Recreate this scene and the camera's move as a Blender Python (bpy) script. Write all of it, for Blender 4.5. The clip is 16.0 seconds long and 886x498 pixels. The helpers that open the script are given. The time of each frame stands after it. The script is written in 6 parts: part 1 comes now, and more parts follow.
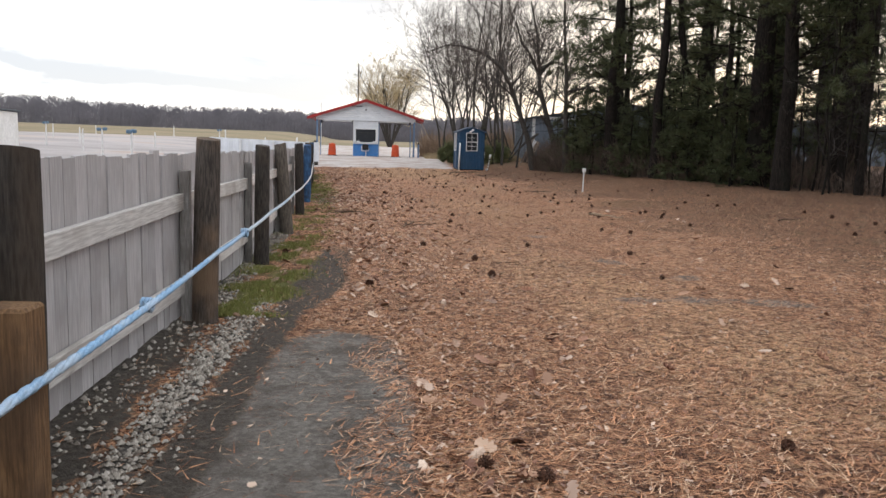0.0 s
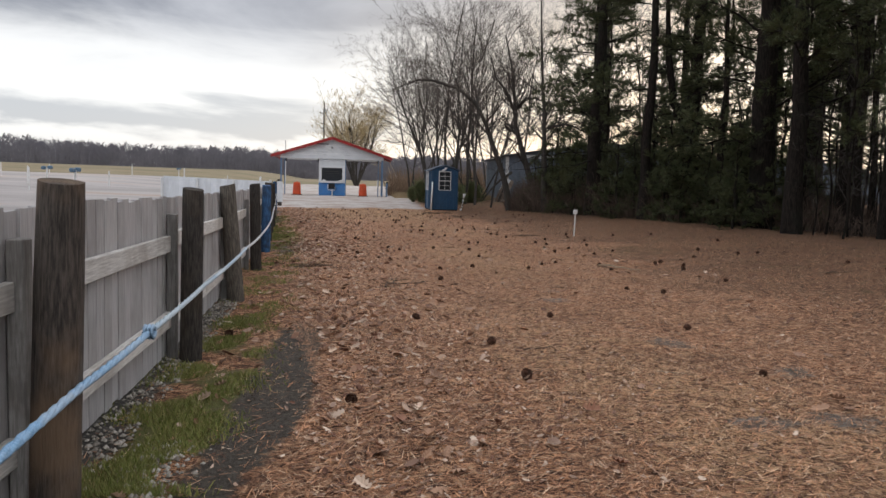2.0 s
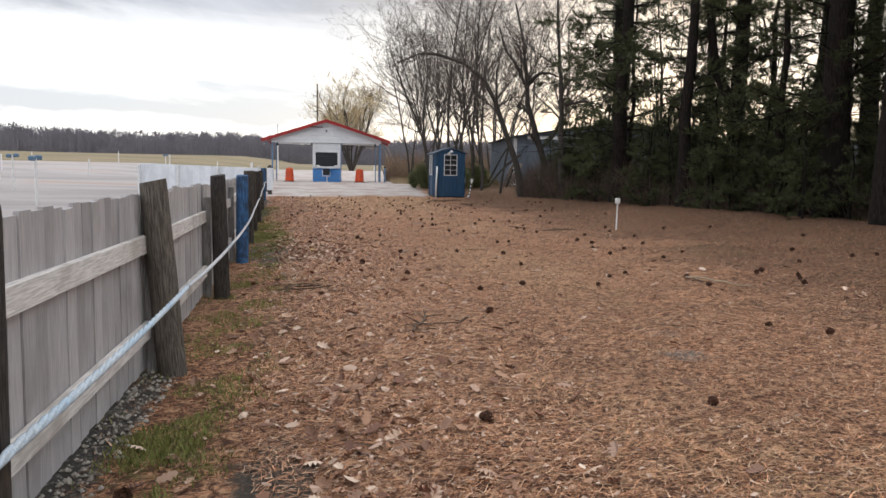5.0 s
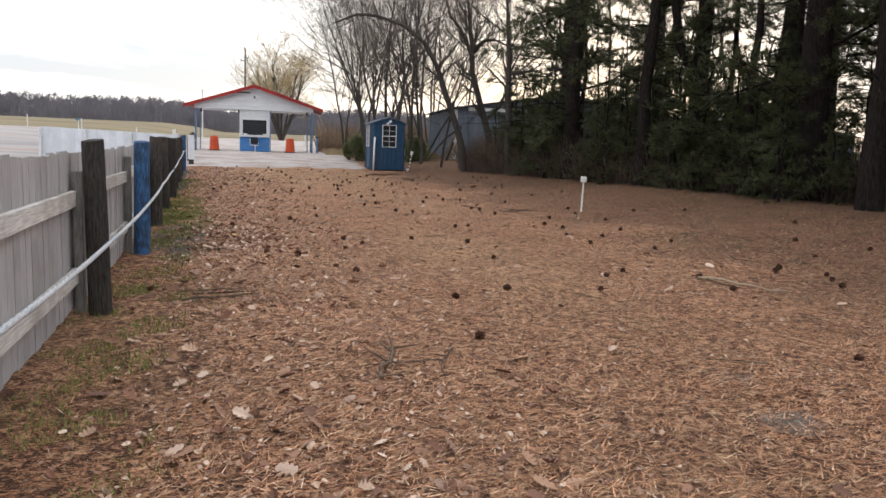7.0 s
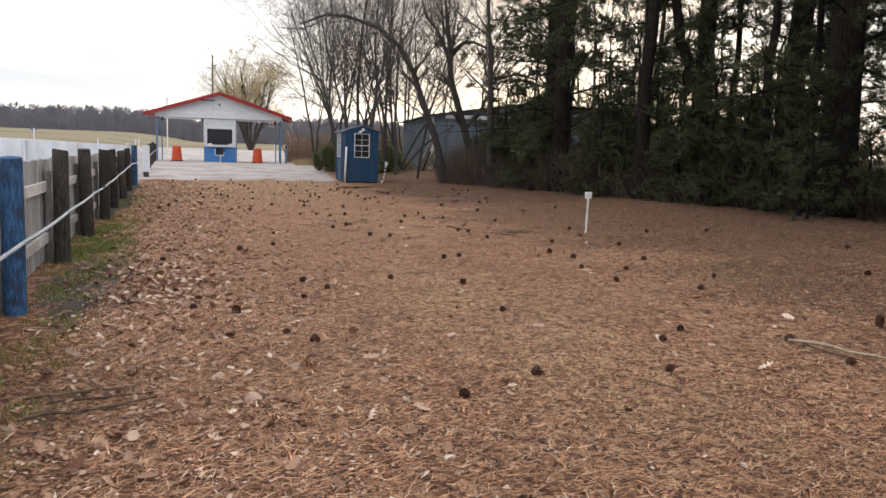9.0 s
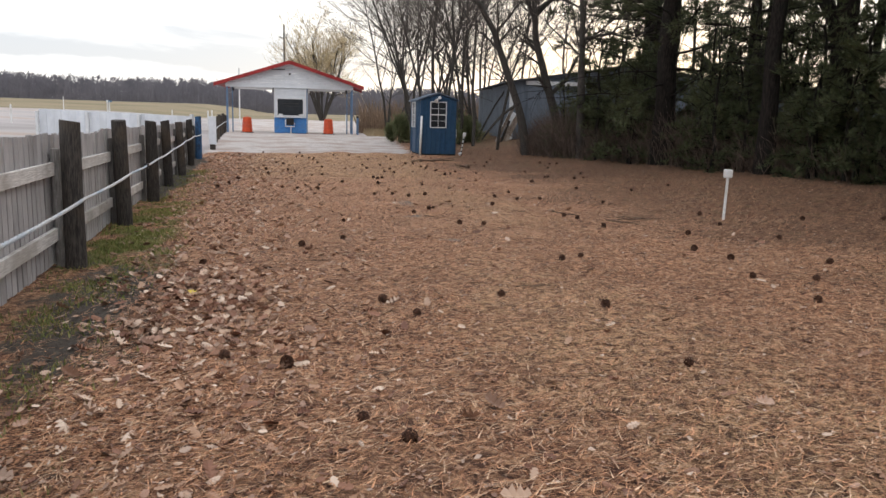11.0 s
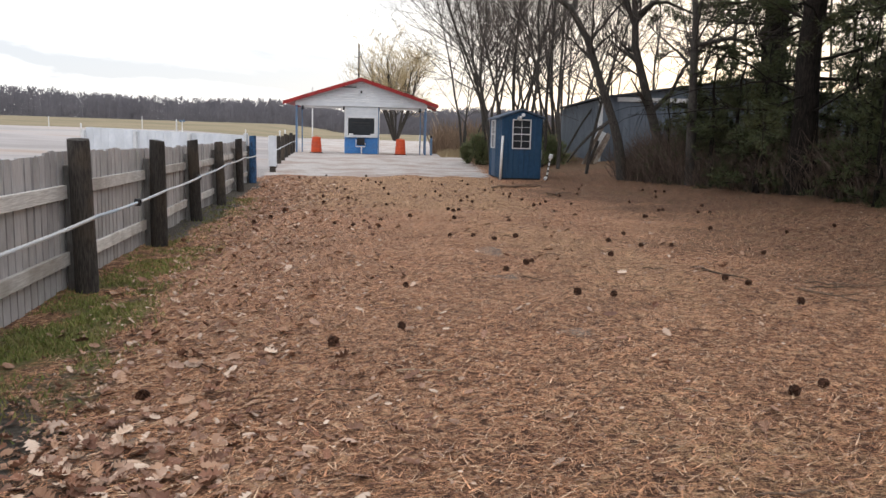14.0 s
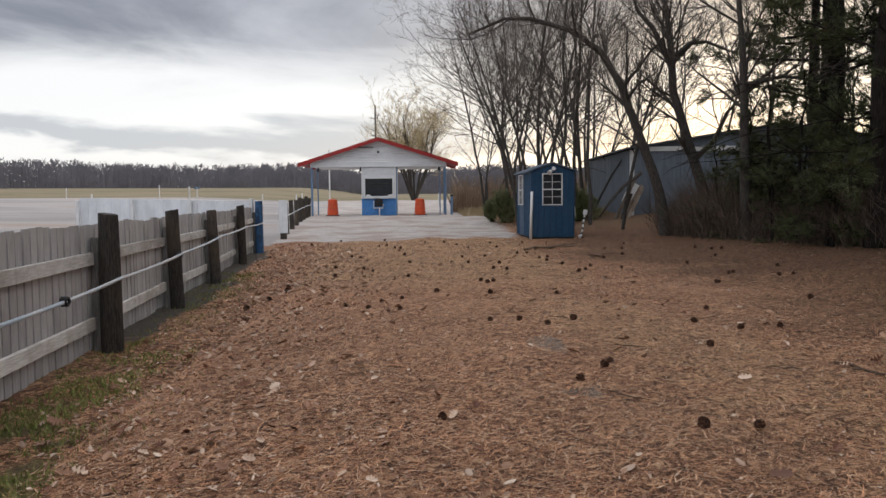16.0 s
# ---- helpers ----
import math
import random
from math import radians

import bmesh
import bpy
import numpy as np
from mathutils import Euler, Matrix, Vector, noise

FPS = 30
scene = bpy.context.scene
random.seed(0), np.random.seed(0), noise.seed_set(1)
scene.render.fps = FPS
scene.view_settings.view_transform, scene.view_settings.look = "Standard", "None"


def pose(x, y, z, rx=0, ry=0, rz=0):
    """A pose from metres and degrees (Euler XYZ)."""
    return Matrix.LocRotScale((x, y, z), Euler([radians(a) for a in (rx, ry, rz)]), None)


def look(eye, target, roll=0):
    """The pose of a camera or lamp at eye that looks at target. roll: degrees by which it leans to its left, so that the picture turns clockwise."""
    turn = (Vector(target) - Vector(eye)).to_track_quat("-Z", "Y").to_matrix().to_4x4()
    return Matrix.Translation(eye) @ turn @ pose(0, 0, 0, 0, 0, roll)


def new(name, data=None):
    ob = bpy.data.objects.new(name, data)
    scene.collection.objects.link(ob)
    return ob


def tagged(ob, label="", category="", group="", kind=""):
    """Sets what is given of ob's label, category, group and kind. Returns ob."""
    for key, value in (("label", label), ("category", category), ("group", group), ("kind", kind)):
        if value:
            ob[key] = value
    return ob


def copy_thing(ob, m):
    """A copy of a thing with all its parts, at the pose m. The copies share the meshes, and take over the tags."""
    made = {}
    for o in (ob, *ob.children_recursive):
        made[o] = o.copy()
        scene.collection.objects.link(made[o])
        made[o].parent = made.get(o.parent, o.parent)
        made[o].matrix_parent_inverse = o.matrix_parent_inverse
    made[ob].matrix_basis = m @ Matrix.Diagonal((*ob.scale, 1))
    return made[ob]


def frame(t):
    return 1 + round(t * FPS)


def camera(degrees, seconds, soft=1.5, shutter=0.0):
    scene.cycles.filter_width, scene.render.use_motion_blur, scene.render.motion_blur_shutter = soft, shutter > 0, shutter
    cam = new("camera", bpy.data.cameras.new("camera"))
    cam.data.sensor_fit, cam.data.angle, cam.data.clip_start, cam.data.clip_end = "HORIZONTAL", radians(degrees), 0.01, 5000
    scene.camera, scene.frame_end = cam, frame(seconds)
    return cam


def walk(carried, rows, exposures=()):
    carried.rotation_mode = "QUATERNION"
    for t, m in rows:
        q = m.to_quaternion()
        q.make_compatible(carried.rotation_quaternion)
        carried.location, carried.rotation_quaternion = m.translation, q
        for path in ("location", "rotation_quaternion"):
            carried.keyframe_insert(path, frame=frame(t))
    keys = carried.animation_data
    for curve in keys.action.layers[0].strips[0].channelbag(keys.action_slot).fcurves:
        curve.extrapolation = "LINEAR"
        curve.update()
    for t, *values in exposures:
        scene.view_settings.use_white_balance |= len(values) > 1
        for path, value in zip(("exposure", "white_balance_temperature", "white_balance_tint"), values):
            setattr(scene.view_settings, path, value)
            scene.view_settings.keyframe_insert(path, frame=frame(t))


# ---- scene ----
cam = camera(60.6, 16.0)
METRES, EYE, TILT, LEAN, TURN = 21.127, 1.5, 0.0, 0.0, -6.4
PATH = [
    (0, (0.991, 1.099, 1.363), (1.092, 3.079, 1.099), 1.7),
    (0.5, (0.899, 1.785, 1.362), (0.986, 3.767, 1.109), 2.2),
    (1, (0.874, 2.41, 1.376), (0.993, 4.394, 1.151), 1.7),
    (1.5, (0.755, 3.045, 1.387), (0.889, 5.035, 1.236), 1.7),
    (2, (0.764, 3.658, 1.397), (0.953, 5.643, 1.235), 1.6),
    (2.5, (0.682, 4.292, 1.408), (0.909, 6.271, 1.228), 1.5),
    (3, (0.689, 4.934, 1.405), (0.922, 6.91, 1.201), 1.3),
    (3.5, (0.625, 5.542, 1.422), (0.844, 7.518, 1.206), 1.3),
    (4, (0.632, 6.138, 1.427), (0.838, 8.116, 1.217), 0.7),
    (4.2, (0.608, 6.378, 1.454), (0.806, 8.358, 1.257), 0.9),
    (6.3, (0.455, 8.718, 1.452), (0.694, 10.688, 1.204), 1.3),
    (6.5, (0.41, 8.94, 1.431), (0.672, 10.906, 1.174), 1.6),
    (7, (0.463, 9.568, 1.426), (0.844, 11.512, 1.155), 2.1),
    (7.5, (0.517, 10.211, 1.446), (1.009, 12.131, 1.177), 2.6),
    (8, (0.643, 10.843, 1.437), (1.233, 12.725, 1.108), 1.4),
    (8.5, (0.713, 11.418, 1.478), (1.241, 13.328, 1.211), 2.1),
    (9, (0.769, 12.056, 1.476), (1.217, 13.989, 1.229), 1.8),
    (9.5, (0.777, 12.693, 1.486), (1.119, 14.641, 1.188), 1.9),
    (10, (0.751, 13.309, 1.47), (1.069, 15.253, 1.125), 1.4),
    (10.2, (0.767, 13.563, 1.46), (1.066, 15.51, 1.112), 1.6),
    (12.3, (0.811, 16.198, 1.469), (1.052, 18.169, 1.238), 1.2),
    (12.5, (0.812, 16.446, 1.458), (1.046, 18.42, 1.241), 1.3),
    (13, (0.847, 17.014, 1.446), (1.093, 18.984, 1.202), 1.2),
    (13.5, (0.928, 17.645, 1.458), (1.132, 19.615, 1.175), 2.0),
    (14, (0.908, 18.193, 1.456), (0.988, 20.171, 1.173), 1.5),
    (14.5, (0.966, 18.802, 1.458), (0.973, 20.785, 1.192), 2.5),
    (15, (0.917, 19.43, 1.458), (0.918, 21.414, 1.209), 2.3),
    (15.5, (0.938, 20.036, 1.477), (0.976, 22.024, 1.262), 0.5),
    (16, (0.797, 20.633, 1.485), (0.822, 22.628, 1.352), -0.5),
]
EXPOSURES = [(0.0, 0.28), (0.5, 0.3), (1.0, 0.17), (1.5, -0.02), (2.0, -0.15), (2.5, -0.03), (3.0, 0.0), (3.5, 0.08), (4.2, 0.15), (6.5, 0.25), (7.5, 0.35), (8.0, 0.62), (8.5, 0.5), (9.0, 0.3), (10.2, 0.25), (12.5, 0.12), (13.0, 0.14), (14.0, 0.28), (14.5, 0.22), (15.0, 0.06), (15.5, 0.10), (16.0, -0.2)]
walk(cam, [(t, look(eye, target, roll)) for t, eye, target, roll in PATH], EXPOSURES)

# ---- light ----
SUN_AZ, SUN_EL = radians(24), radians(11)
world = bpy.data.worlds.new("sky")
scene.world = world
world.use_nodes = True
wt = world.node_tree
wt.nodes.clear()


def wnode(kind):
    return wt.nodes.new(kind)


def wmath(op, a, b=None, c=None, clamp=False):
    n = wnode("ShaderNodeMath")
    n.operation, n.use_clamp = op, clamp
    for i, v in enumerate((a, b, c)):
        if v is None:
            continue
        if isinstance(v, (int, float)):
            n.inputs[i].default_value = v
        else:
            wt.links.new(v, n.inputs[i])
    return n.outputs[0]


def wstep(v, lo, hi):
    n = wnode("ShaderNodeMapRange")
    n.interpolation_type = "SMOOTHSTEP"
    wt.links.new(v, n.inputs[0])
    n.inputs[1].default_value, n.inputs[2].default_value = lo, hi
    return n.outputs[0]


def wmix(f, a, b, blend="MIX"):
    n = wnode("ShaderNodeMix")
    n.data_type, n.blend_type = "RGBA", blend
    for sock, v in ((n.inputs[0], f), (n.inputs[6], a), (n.inputs[7], b)):
        if isinstance(v, (int, float)):
            sock.default_value = v
        elif isinstance(v, tuple):
            sock.default_value = (*v, 1)
        else:
            wt.links.new(v, sock)
    return n.outputs[2]


wco = wnode("ShaderNodeTexCoord").outputs["Generated"]
wsep = wnode("ShaderNodeSeparateXYZ")
wt.links.new(wco, wsep.inputs[0])
dx, dy, dz = wsep.outputs
lift = wmath("ADD", wmath("MAXIMUM", dz, 0.0), 0.09)
wcomb = wnode("ShaderNodeCombineXYZ")
wt.links.new(wmath("DIVIDE", dx, lift), wcomb.inputs[0])
wt.links.new(wmath("DIVIDE", dy, lift), wcomb.inputs[1])


def wnoise(scale, detail, rough, vec, warp=0.0):
    n = wnode("ShaderNodeTexNoise")
    n.inputs["Scale"].default_value, n.inputs["Detail"].default_value = scale, detail
    n.inputs["Roughness"].default_value, n.inputs["Distortion"].default_value = rough, warp
    wt.links.new(vec, n.inputs["Vector"])
    return n.outputs[0]


flow = wnode("ShaderNodeMapping")
flow.inputs["Scale"].default_value = (1.5, 1.5, 7.0)
wt.links.new(wco, flow.inputs["Vector"])
streak = wnoise(2.6, 6, 0.55, flow.outputs[0], 0.4)
puff = wnoise(0.55, 8, 0.58, wcomb.outputs[0], 0.6)
soft_puff = wnoise(0.22, 4, 0.5, wcomb.outputs[0], 0.2)
# height above the horizon, ruffled by the clouds
ruffled = wmath("ADD", dz, wmath("MULTIPLY", wmath("SUBTRACT", streak, 0.5), 0.10))
gap = wmix(wstep(dz, 0.0, 0.06), (0.78, 0.79, 0.82), (1.08, 1.08, 1.065))
deck = wmix(wstep(puff, 0.36, 0.66), (0.25, 0.26, 0.31), (0.60, 0.61, 0.65))
deck_high = wmix(wstep(soft_puff, 0.3, 0.7), (1.05, 1.07, 1.10), (1.50, 1.50, 1.50))
low_bank = wmath("MULTIPLY", wmath("MULTIPLY", wstep(ruffled, 0.055, 0.066), wstep(ruffled, 0.100, 0.080)), 0.75)
sky_col = wmix(low_bank, gap, (0.50, 0.53, 0.59))
sky_col = wmix(wstep(ruffled, 0.135, 0.20), sky_col, deck)
sky_col = wmix(wstep(dz, 0.30, 0.62), sky_col, deck_high)
# warm glow round the hidden sun
glow_dot = wnode("ShaderNodeVectorMath")
glow_dot.operation = "DOT_PRODUCT"
wt.links.new(wco, glow_dot.inputs[0])
glow_dot.inputs[1].default_value = (math.sin(SUN_AZ) * math.cos(SUN_EL), math.cos(SUN_AZ) * math.cos(SUN_EL), math.sin(SUN_EL))
glow = wmath("MULTIPLY", wstep(glow_dot.outputs["Value"], 0.86, 1.0), wstep(dz, 0.32, 0.10))
sky_col = wmix(wmath("MULTIPLY", glow, 0.42), sky_col, (1.28, 1.11, 0.86))
sky_col = wmix(1.0, sky_col, (1.0, 1.0, 1.03), "MULTIPLY")
nishita = wnode("ShaderNodeTexSky")
nishita.sky_type, nishita.sun_disc = "NISHITA", False
nishita.sun_elevation, nishita.sun_rotation = SUN_EL, SUN_AZ
clouds_bg = wnode("ShaderNodeBackground")
wt.links.new(sky_col, clouds_bg.inputs[0])
clouds_bg.inputs[1].default_value = 0.95
blue_bg = wnode("ShaderNodeBackground")
wt.links.new(nishita.outputs[0], blue_bg.inputs[0])
blue_bg.inputs[1].default_value = 0.02
both = wnode("ShaderNodeAddShader")
wt.links.new(clouds_bg.outputs[0], both.inputs[0])
wt.links.new(blue_bg.outputs[0], both.inputs[1])
wout = wnode("ShaderNodeOutputWorld")
wt.links.new(both.outputs[0], wout.inputs[0])

sun = new("sun", bpy.data.lights.new("sun", "SUN"))
sun.data.energy, sun.data.angle, sun.data.color = 0.6, radians(14), (1.0, 0.9, 0.76)
far_sun = Vector((math.sin(SUN_AZ) * math.cos(SUN_EL), math.cos(SUN_AZ) * math.cos(SUN_EL), math.sin(SUN_EL))) * 100
sun.matrix_world = look(far_sun, (0, 0, 0))


# ---- materials ----
def shader(name, rough=0.8, metal=0.0):
    m = bpy.data.materials.new(name)
    m.use_nodes = True
    b = m.node_tree.nodes["Principled BSDF"]
    b.inputs["Roughness"].default_value, b.inputs["Metallic"].default_value = rough, metal
    b.inputs["Specular IOR Level"].default_value = 0.3
    return m, m.node_tree, b


def tex(nt, kind, vec=None, **values):
    n = nt.nodes.new(kind)
    for k, v in values.items():
        n.inputs[k].default_value = v
    if vec is not None:
        nt.links.new(vec, n.inputs["Vector"])
    return n


def mixc(nt, f, a, b, blend="MIX"):
    n = nt.nodes.new("ShaderNodeMix")
    n.data_type, n.blend_type = "RGBA", blend
    for sock, v in ((n.inputs[0], f), (n.inputs[6], a), (n.inputs[7], b)):
        if isinstance(v, (int, float)):
            sock.default_value = v
        elif isinstance(v, tuple):
            sock.default_value = (*v, 1)
        else:
            nt.links.new(v, sock)
    return n.outputs[2]


def step(nt, v, lo, hi):
    n = nt.nodes.new("ShaderNodeMapRange")
    n.interpolation_type = "SMOOTHSTEP"
    nt.links.new(v, n.inputs[0])
    n.inputs[1].default_value, n.inputs[2].default_value = lo, hi
    return n.outputs[0]


def calc(nt, op, a, b=0.0):
    n = nt.nodes.new("ShaderNodeMath")
    n.operation = op
    for i, v in enumerate((a, b)):
        if isinstance(v, (int, float)):
            n.inputs[i].default_value = v
        else:
            nt.links.new(v, n.inputs[i])
    return n.outputs[0]


def bump(nt, b, height, strength, distance):
    n = nt.nodes.new("ShaderNodeBump")
    n.inputs["Strength"].default_value, n.inputs["Distance"].default_value = strength, distance
    nt.links.new(height, n.inputs["Height"])
    nt.links.new(n.outputs[0], b.inputs["Normal"])


def surface(name, dark, light, stain=None, rough=0.8, metal=0.0, grain=30.0, patch=2.5, stretch=(1, 1, 1), relief=0.4, depth=0.004, vary=0.0, islands=0.0, stain_amount=0.6):
    """Grain between two tones, larger stains, fine relief; pieces vary by object or by island."""
    m, nt, b = shader(name, rough, metal)
    co = nt.nodes.new("ShaderNodeTexCoord").outputs["Object"]
    mp = nt.nodes.new("ShaderNodeMapping")
    mp.inputs["Scale"].default_value = stretch
    info = nt.nodes.new("ShaderNodeObjectInfo")
    shift = nt.nodes.new("ShaderNodeVectorMath")
    shift.operation = "MULTIPLY_ADD"
    nt.links.new(co, shift.inputs[0])
    shift.inputs[1].default_value = (1, 1, 1)
    far = calc(nt, "MULTIPLY", info.outputs["Random"], 40.0)
    nt.links.new(far, shift.inputs[2])
    nt.links.new(shift.outputs[0], mp.inputs["Vector"])
    g = tex(nt, "ShaderNodeTexNoise", mp.outputs[0], Scale=grain, Detail=5.0, Roughness=0.65).outputs[0]
    s = tex(nt, "ShaderNodeTexNoise", shift.outputs[0], Scale=patch, Detail=4.0, Roughness=0.6).outputs[0]
    col = mixc(nt, step(nt, g, 0.3, 0.7), dark, light)
    if stain:
        col = mixc(nt, calc(nt, "MULTIPLY", step(nt, s, 0.46, 0.66), stain_amount), col, stain)
    rnd = None
    if vary:
        rnd, amount = info.outputs["Random"], vary
    if islands:
        rnd, amount = nt.nodes.new("ShaderNodeNewGeometry").outputs["Random Per Island"], islands
    if rnd is not None:
        hsv = nt.nodes.new("ShaderNodeHueSaturation")
        nt.links.new(calc(nt, "ADD", calc(nt, "MULTIPLY", rnd, 2 * amount), 1.0 - amount), hsv.inputs["Value"])
        nt.links.new(col, hsv.inputs["Color"])
        col = hsv.outputs[0]
    nt.links.new(col, b.inputs["Base Color"])
    nt.links.new(calc(nt, "ADD", calc(nt, "MULTIPLY", s, 0.2), rough - 0.1), b.inputs["Roughness"])
    bump(nt, b, g, relief, depth)
    return m


def litter(name, tones, rough=0.75):
    """Small loose pieces, each with its own tone."""
    m, nt, b = shader(name, rough)
    ramp = nt.nodes.new("ShaderNodeValToRGB")
    ramp.color_ramp.interpolation = "LINEAR"
    els = ramp.color_ramp.elements
    while len(els) < len(tones):
        els.new(0.5)
    for i, c in enumerate(tones):
        els[i].position, els[i].color = i / (len(tones) - 1), (*c, 1)
    nt.links.new(nt.nodes.new("ShaderNodeNewGeometry").outputs["Random Per Island"], ramp.inputs[0])
    co = nt.nodes.new("ShaderNodeTexCoord").outputs["Object"]
    n = tex(nt, "ShaderNodeTexNoise", co, Scale=0.5, Detail=3.0).outputs[0]
    hsv = nt.nodes.new("ShaderNodeHueSaturation")
    nt.links.new(calc(nt, "ADD", calc(nt, "MULTIPLY", n, 0.7), 0.65), hsv.inputs["Value"])
    nt.links.new(ramp.outputs[0], hsv.inputs["Color"])
    nt.links.new(hsv.outputs[0], b.inputs["Base Color"])
    return m


M = {}
M["post"] = surface("weathered_post_wood", (0.020, 0.018, 0.017), (0.085, 0.074, 0.064), (0.13, 0.095, 0.065), rough=0.9, grain=14, patch=1.6, stretch=(6, 6, 0.7), relief=0.9, depth=0.012, vary=0.3, stain_amount=0.4)
M["post_grey"] = surface("pale_weathered_post_wood", (0.055, 0.048, 0.042), (0.20, 0.175, 0.145), (0.10, 0.08, 0.06), rough=0.9, grain=14, patch=1.6, stretch=(6, 6, 0.7), relief=0.9, depth=0.012, stain_amount=0.5)
M["post_tan"] = surface("scorched_post_wood", (0.030, 0.026, 0.023), (0.12, 0.10, 0.085), (0.22, 0.145, 0.09), rough=0.9, grain=14, patch=1.5, stretch=(6, 6, 0.7), relief=0.9, depth=0.012, stain_amount=0.7)
M["post_blue"] = surface("flaking_blue_paint", (0.018, 0.045, 0.10), (0.070, 0.18, 0.37), (0.030, 0.033, 0.040), rough=0.8, grain=14, patch=7, stretch=(5, 5, 0.8), relief=0.7, depth=0.008)
M["post_brown"] = surface("brown_stained_wood", (0.10, 0.055, 0.025), (0.24, 0.14, 0.07), (0.07, 0.045, 0.03), rough=0.85, grain=12, stretch=(7, 7, 0.6), relief=0.8, depth=0.008)
M["board"] = surface("weathered_grey_board", (0.385, 0.37, 0.37), (0.53, 0.51, 0.505), (0.29, 0.27, 0.26), rough=0.85, grain=10, patch=1.2, stretch=(9, 9, 0.5), relief=0.5, depth=0.004, vary=0.09)
# the dark tone stands for shade in the gaps between planks
M["board_back"] = surface("shaded_rear_board", (0.13, 0.122, 0.118), (0.21, 0.20, 0.19), (0.09, 0.085, 0.08), rough=0.9, grain=10, patch=1.2, stretch=(9, 9, 0.5), relief=0.5, depth=0.004, islands=0.2)
M["rail"] = surface("sawn_rail_wood", (0.50, 0.475, 0.45), (0.80, 0.78, 0.74), (0.30, 0.26, 0.22), rough=0.85, grain=11, patch=1.3, stretch=(9, 0.5, 9), relief=0.5, depth=0.004, vary=0.15)
M["fence_post"] = surface("grey_fence_post", (0.17, 0.16, 0.15), (0.33, 0.315, 0.30), (0.11, 0.10, 0.09), rough=0.9, grain=12, stretch=(8, 8, 0.6), relief=0.7, depth=0.006, vary=0.3)
M["rope_blue"] = surface("blue_rope", (0.18, 0.36, 0.58), (0.36, 0.56, 0.78), (0.62, 0.66, 0.68), rough=0.7, grain=120, patch=2.2, relief=0.8, depth=0.004, stain_amount=0.5)
M["rope_pale"] = surface("pale_blue_rope", (0.40, 0.50, 0.58), (0.66, 0.72, 0.76), (0.34, 0.50, 0.64), rough=0.75, grain=120, patch=1.5, relief=0.8, depth=0.004)
M["rope_white"] = surface("white_rope", (0.42, 0.44, 0.46), (0.70, 0.70, 0.69), (0.32, 0.42, 0.52), rough=0.8, grain=120, patch=1.5, relief=0.8, depth=0.004)
M["white"] = surface("white_paint", (0.66, 0.67, 0.68), (0.80, 0.80, 0.80), (0.55, 0.55, 0.53), rough=0.55, grain=8, patch=1.2, relief=0.12, depth=0.003, stain_amount=0.35)
M["panel_white"] = surface("white_fence_paint", (0.70, 0.73, 0.78), (0.80, 0.82, 0.85), (0.60, 0.62, 0.64), rough=0.6, grain=7, patch=0.8, relief=0.1, depth=0.003, vary=0.05)
M["siding"] = surface("white_siding_paint", (0.66, 0.69, 0.73), (0.78, 0.80, 0.82), (0.55, 0.57, 0.58), rough=0.55, grain=5, patch=0.9, stretch=(0.6, 1, 3), relief=0.15, depth=0.003, vary=0.05, stain_amount=0.4)
M["red"] = surface("red_trim_paint", (0.28, 0.022, 0.022), (0.44, 0.045, 0.040), (0.20, 0.03, 0.03), rough=0.6, grain=8, patch=1.5, relief=0.2)
M["roof_red"] = surface("red_roof_sheet", (0.24, 0.03, 0.03), (0.36, 0.05, 0.05), (0.16, 0.05, 0.045), rough=0.6, grain=6, patch=1.0)
M["booth_blue"] = surface("bright_blue_paint", (0.055, 0.20, 0.52), (0.09, 0.28, 0.62), (0.10, 0.22, 0.45), rough=0.6, grain=7, patch=2, relief=0.15)
M["steel_blue"] = surface("faded_blue_steel", (0.10, 0.18, 0.31), (0.17, 0.27, 0.43), (0.22, 0.22, 0.22), rough=0.55, grain=18, patch=3, relief=0.2, stain_amount=0.35)
M["shed_blue"] = surface("dark_blue_metal", (0.015, 0.054, 0.115), (0.025, 0.078, 0.155), (0.035, 0.075, 0.12), rough=0.5, grain=6, patch=1.4, relief=0.12, vary=0.08, stain_amount=0.4)
M["shed_roof"] = surface("dark_blue_roof", (0.04, 0.075, 0.13), (0.08, 0.12, 0.18), (0.20, 0.21, 0.22), rough=0.5, grain=9, patch=2, relief=0.15, stain_amount=0.5)
M["garage"] = surface("grey_blue_sheet_metal", (0.12, 0.145, 0.18), (0.17, 0.20, 0.24), (0.09, 0.105, 0.125), rough=0.55, grain=3, patch=0.6, stretch=(2, 2, 0.4), relief=0.1, vary=0.08)
M["garage_roof"] = surface("grey_roof_sheet", (0.07, 0.08, 0.095), (0.11, 0.125, 0.14), (0.09, 0.09, 0.09), rough=0.85, grain=3, patch=0.7)
M["orange"] = surface("orange_plastic", (0.60, 0.075, 0.025), (0.72, 0.12, 0.045), (0.48, 0.10, 0.06), rough=0.5, grain=9, patch=3, relief=0.1)
M["rubber"] = surface("black_rubber", (0.015, 0.015, 0.015), (0.035, 0.034, 0.033), rough=0.8, grain=30)
M["black"] = surface("black_painted_metal", (0.012, 0.012, 0.014), (0.028, 0.028, 0.030), rough=0.5, grain=20)
M["pvc"] = surface("white_pvc", (0.70, 0.70, 0.69), (0.82, 0.82, 0.81), (0.55, 0.52, 0.46), rough=0.45, grain=20, patch=5, relief=0.05, stain_amount=0.5)
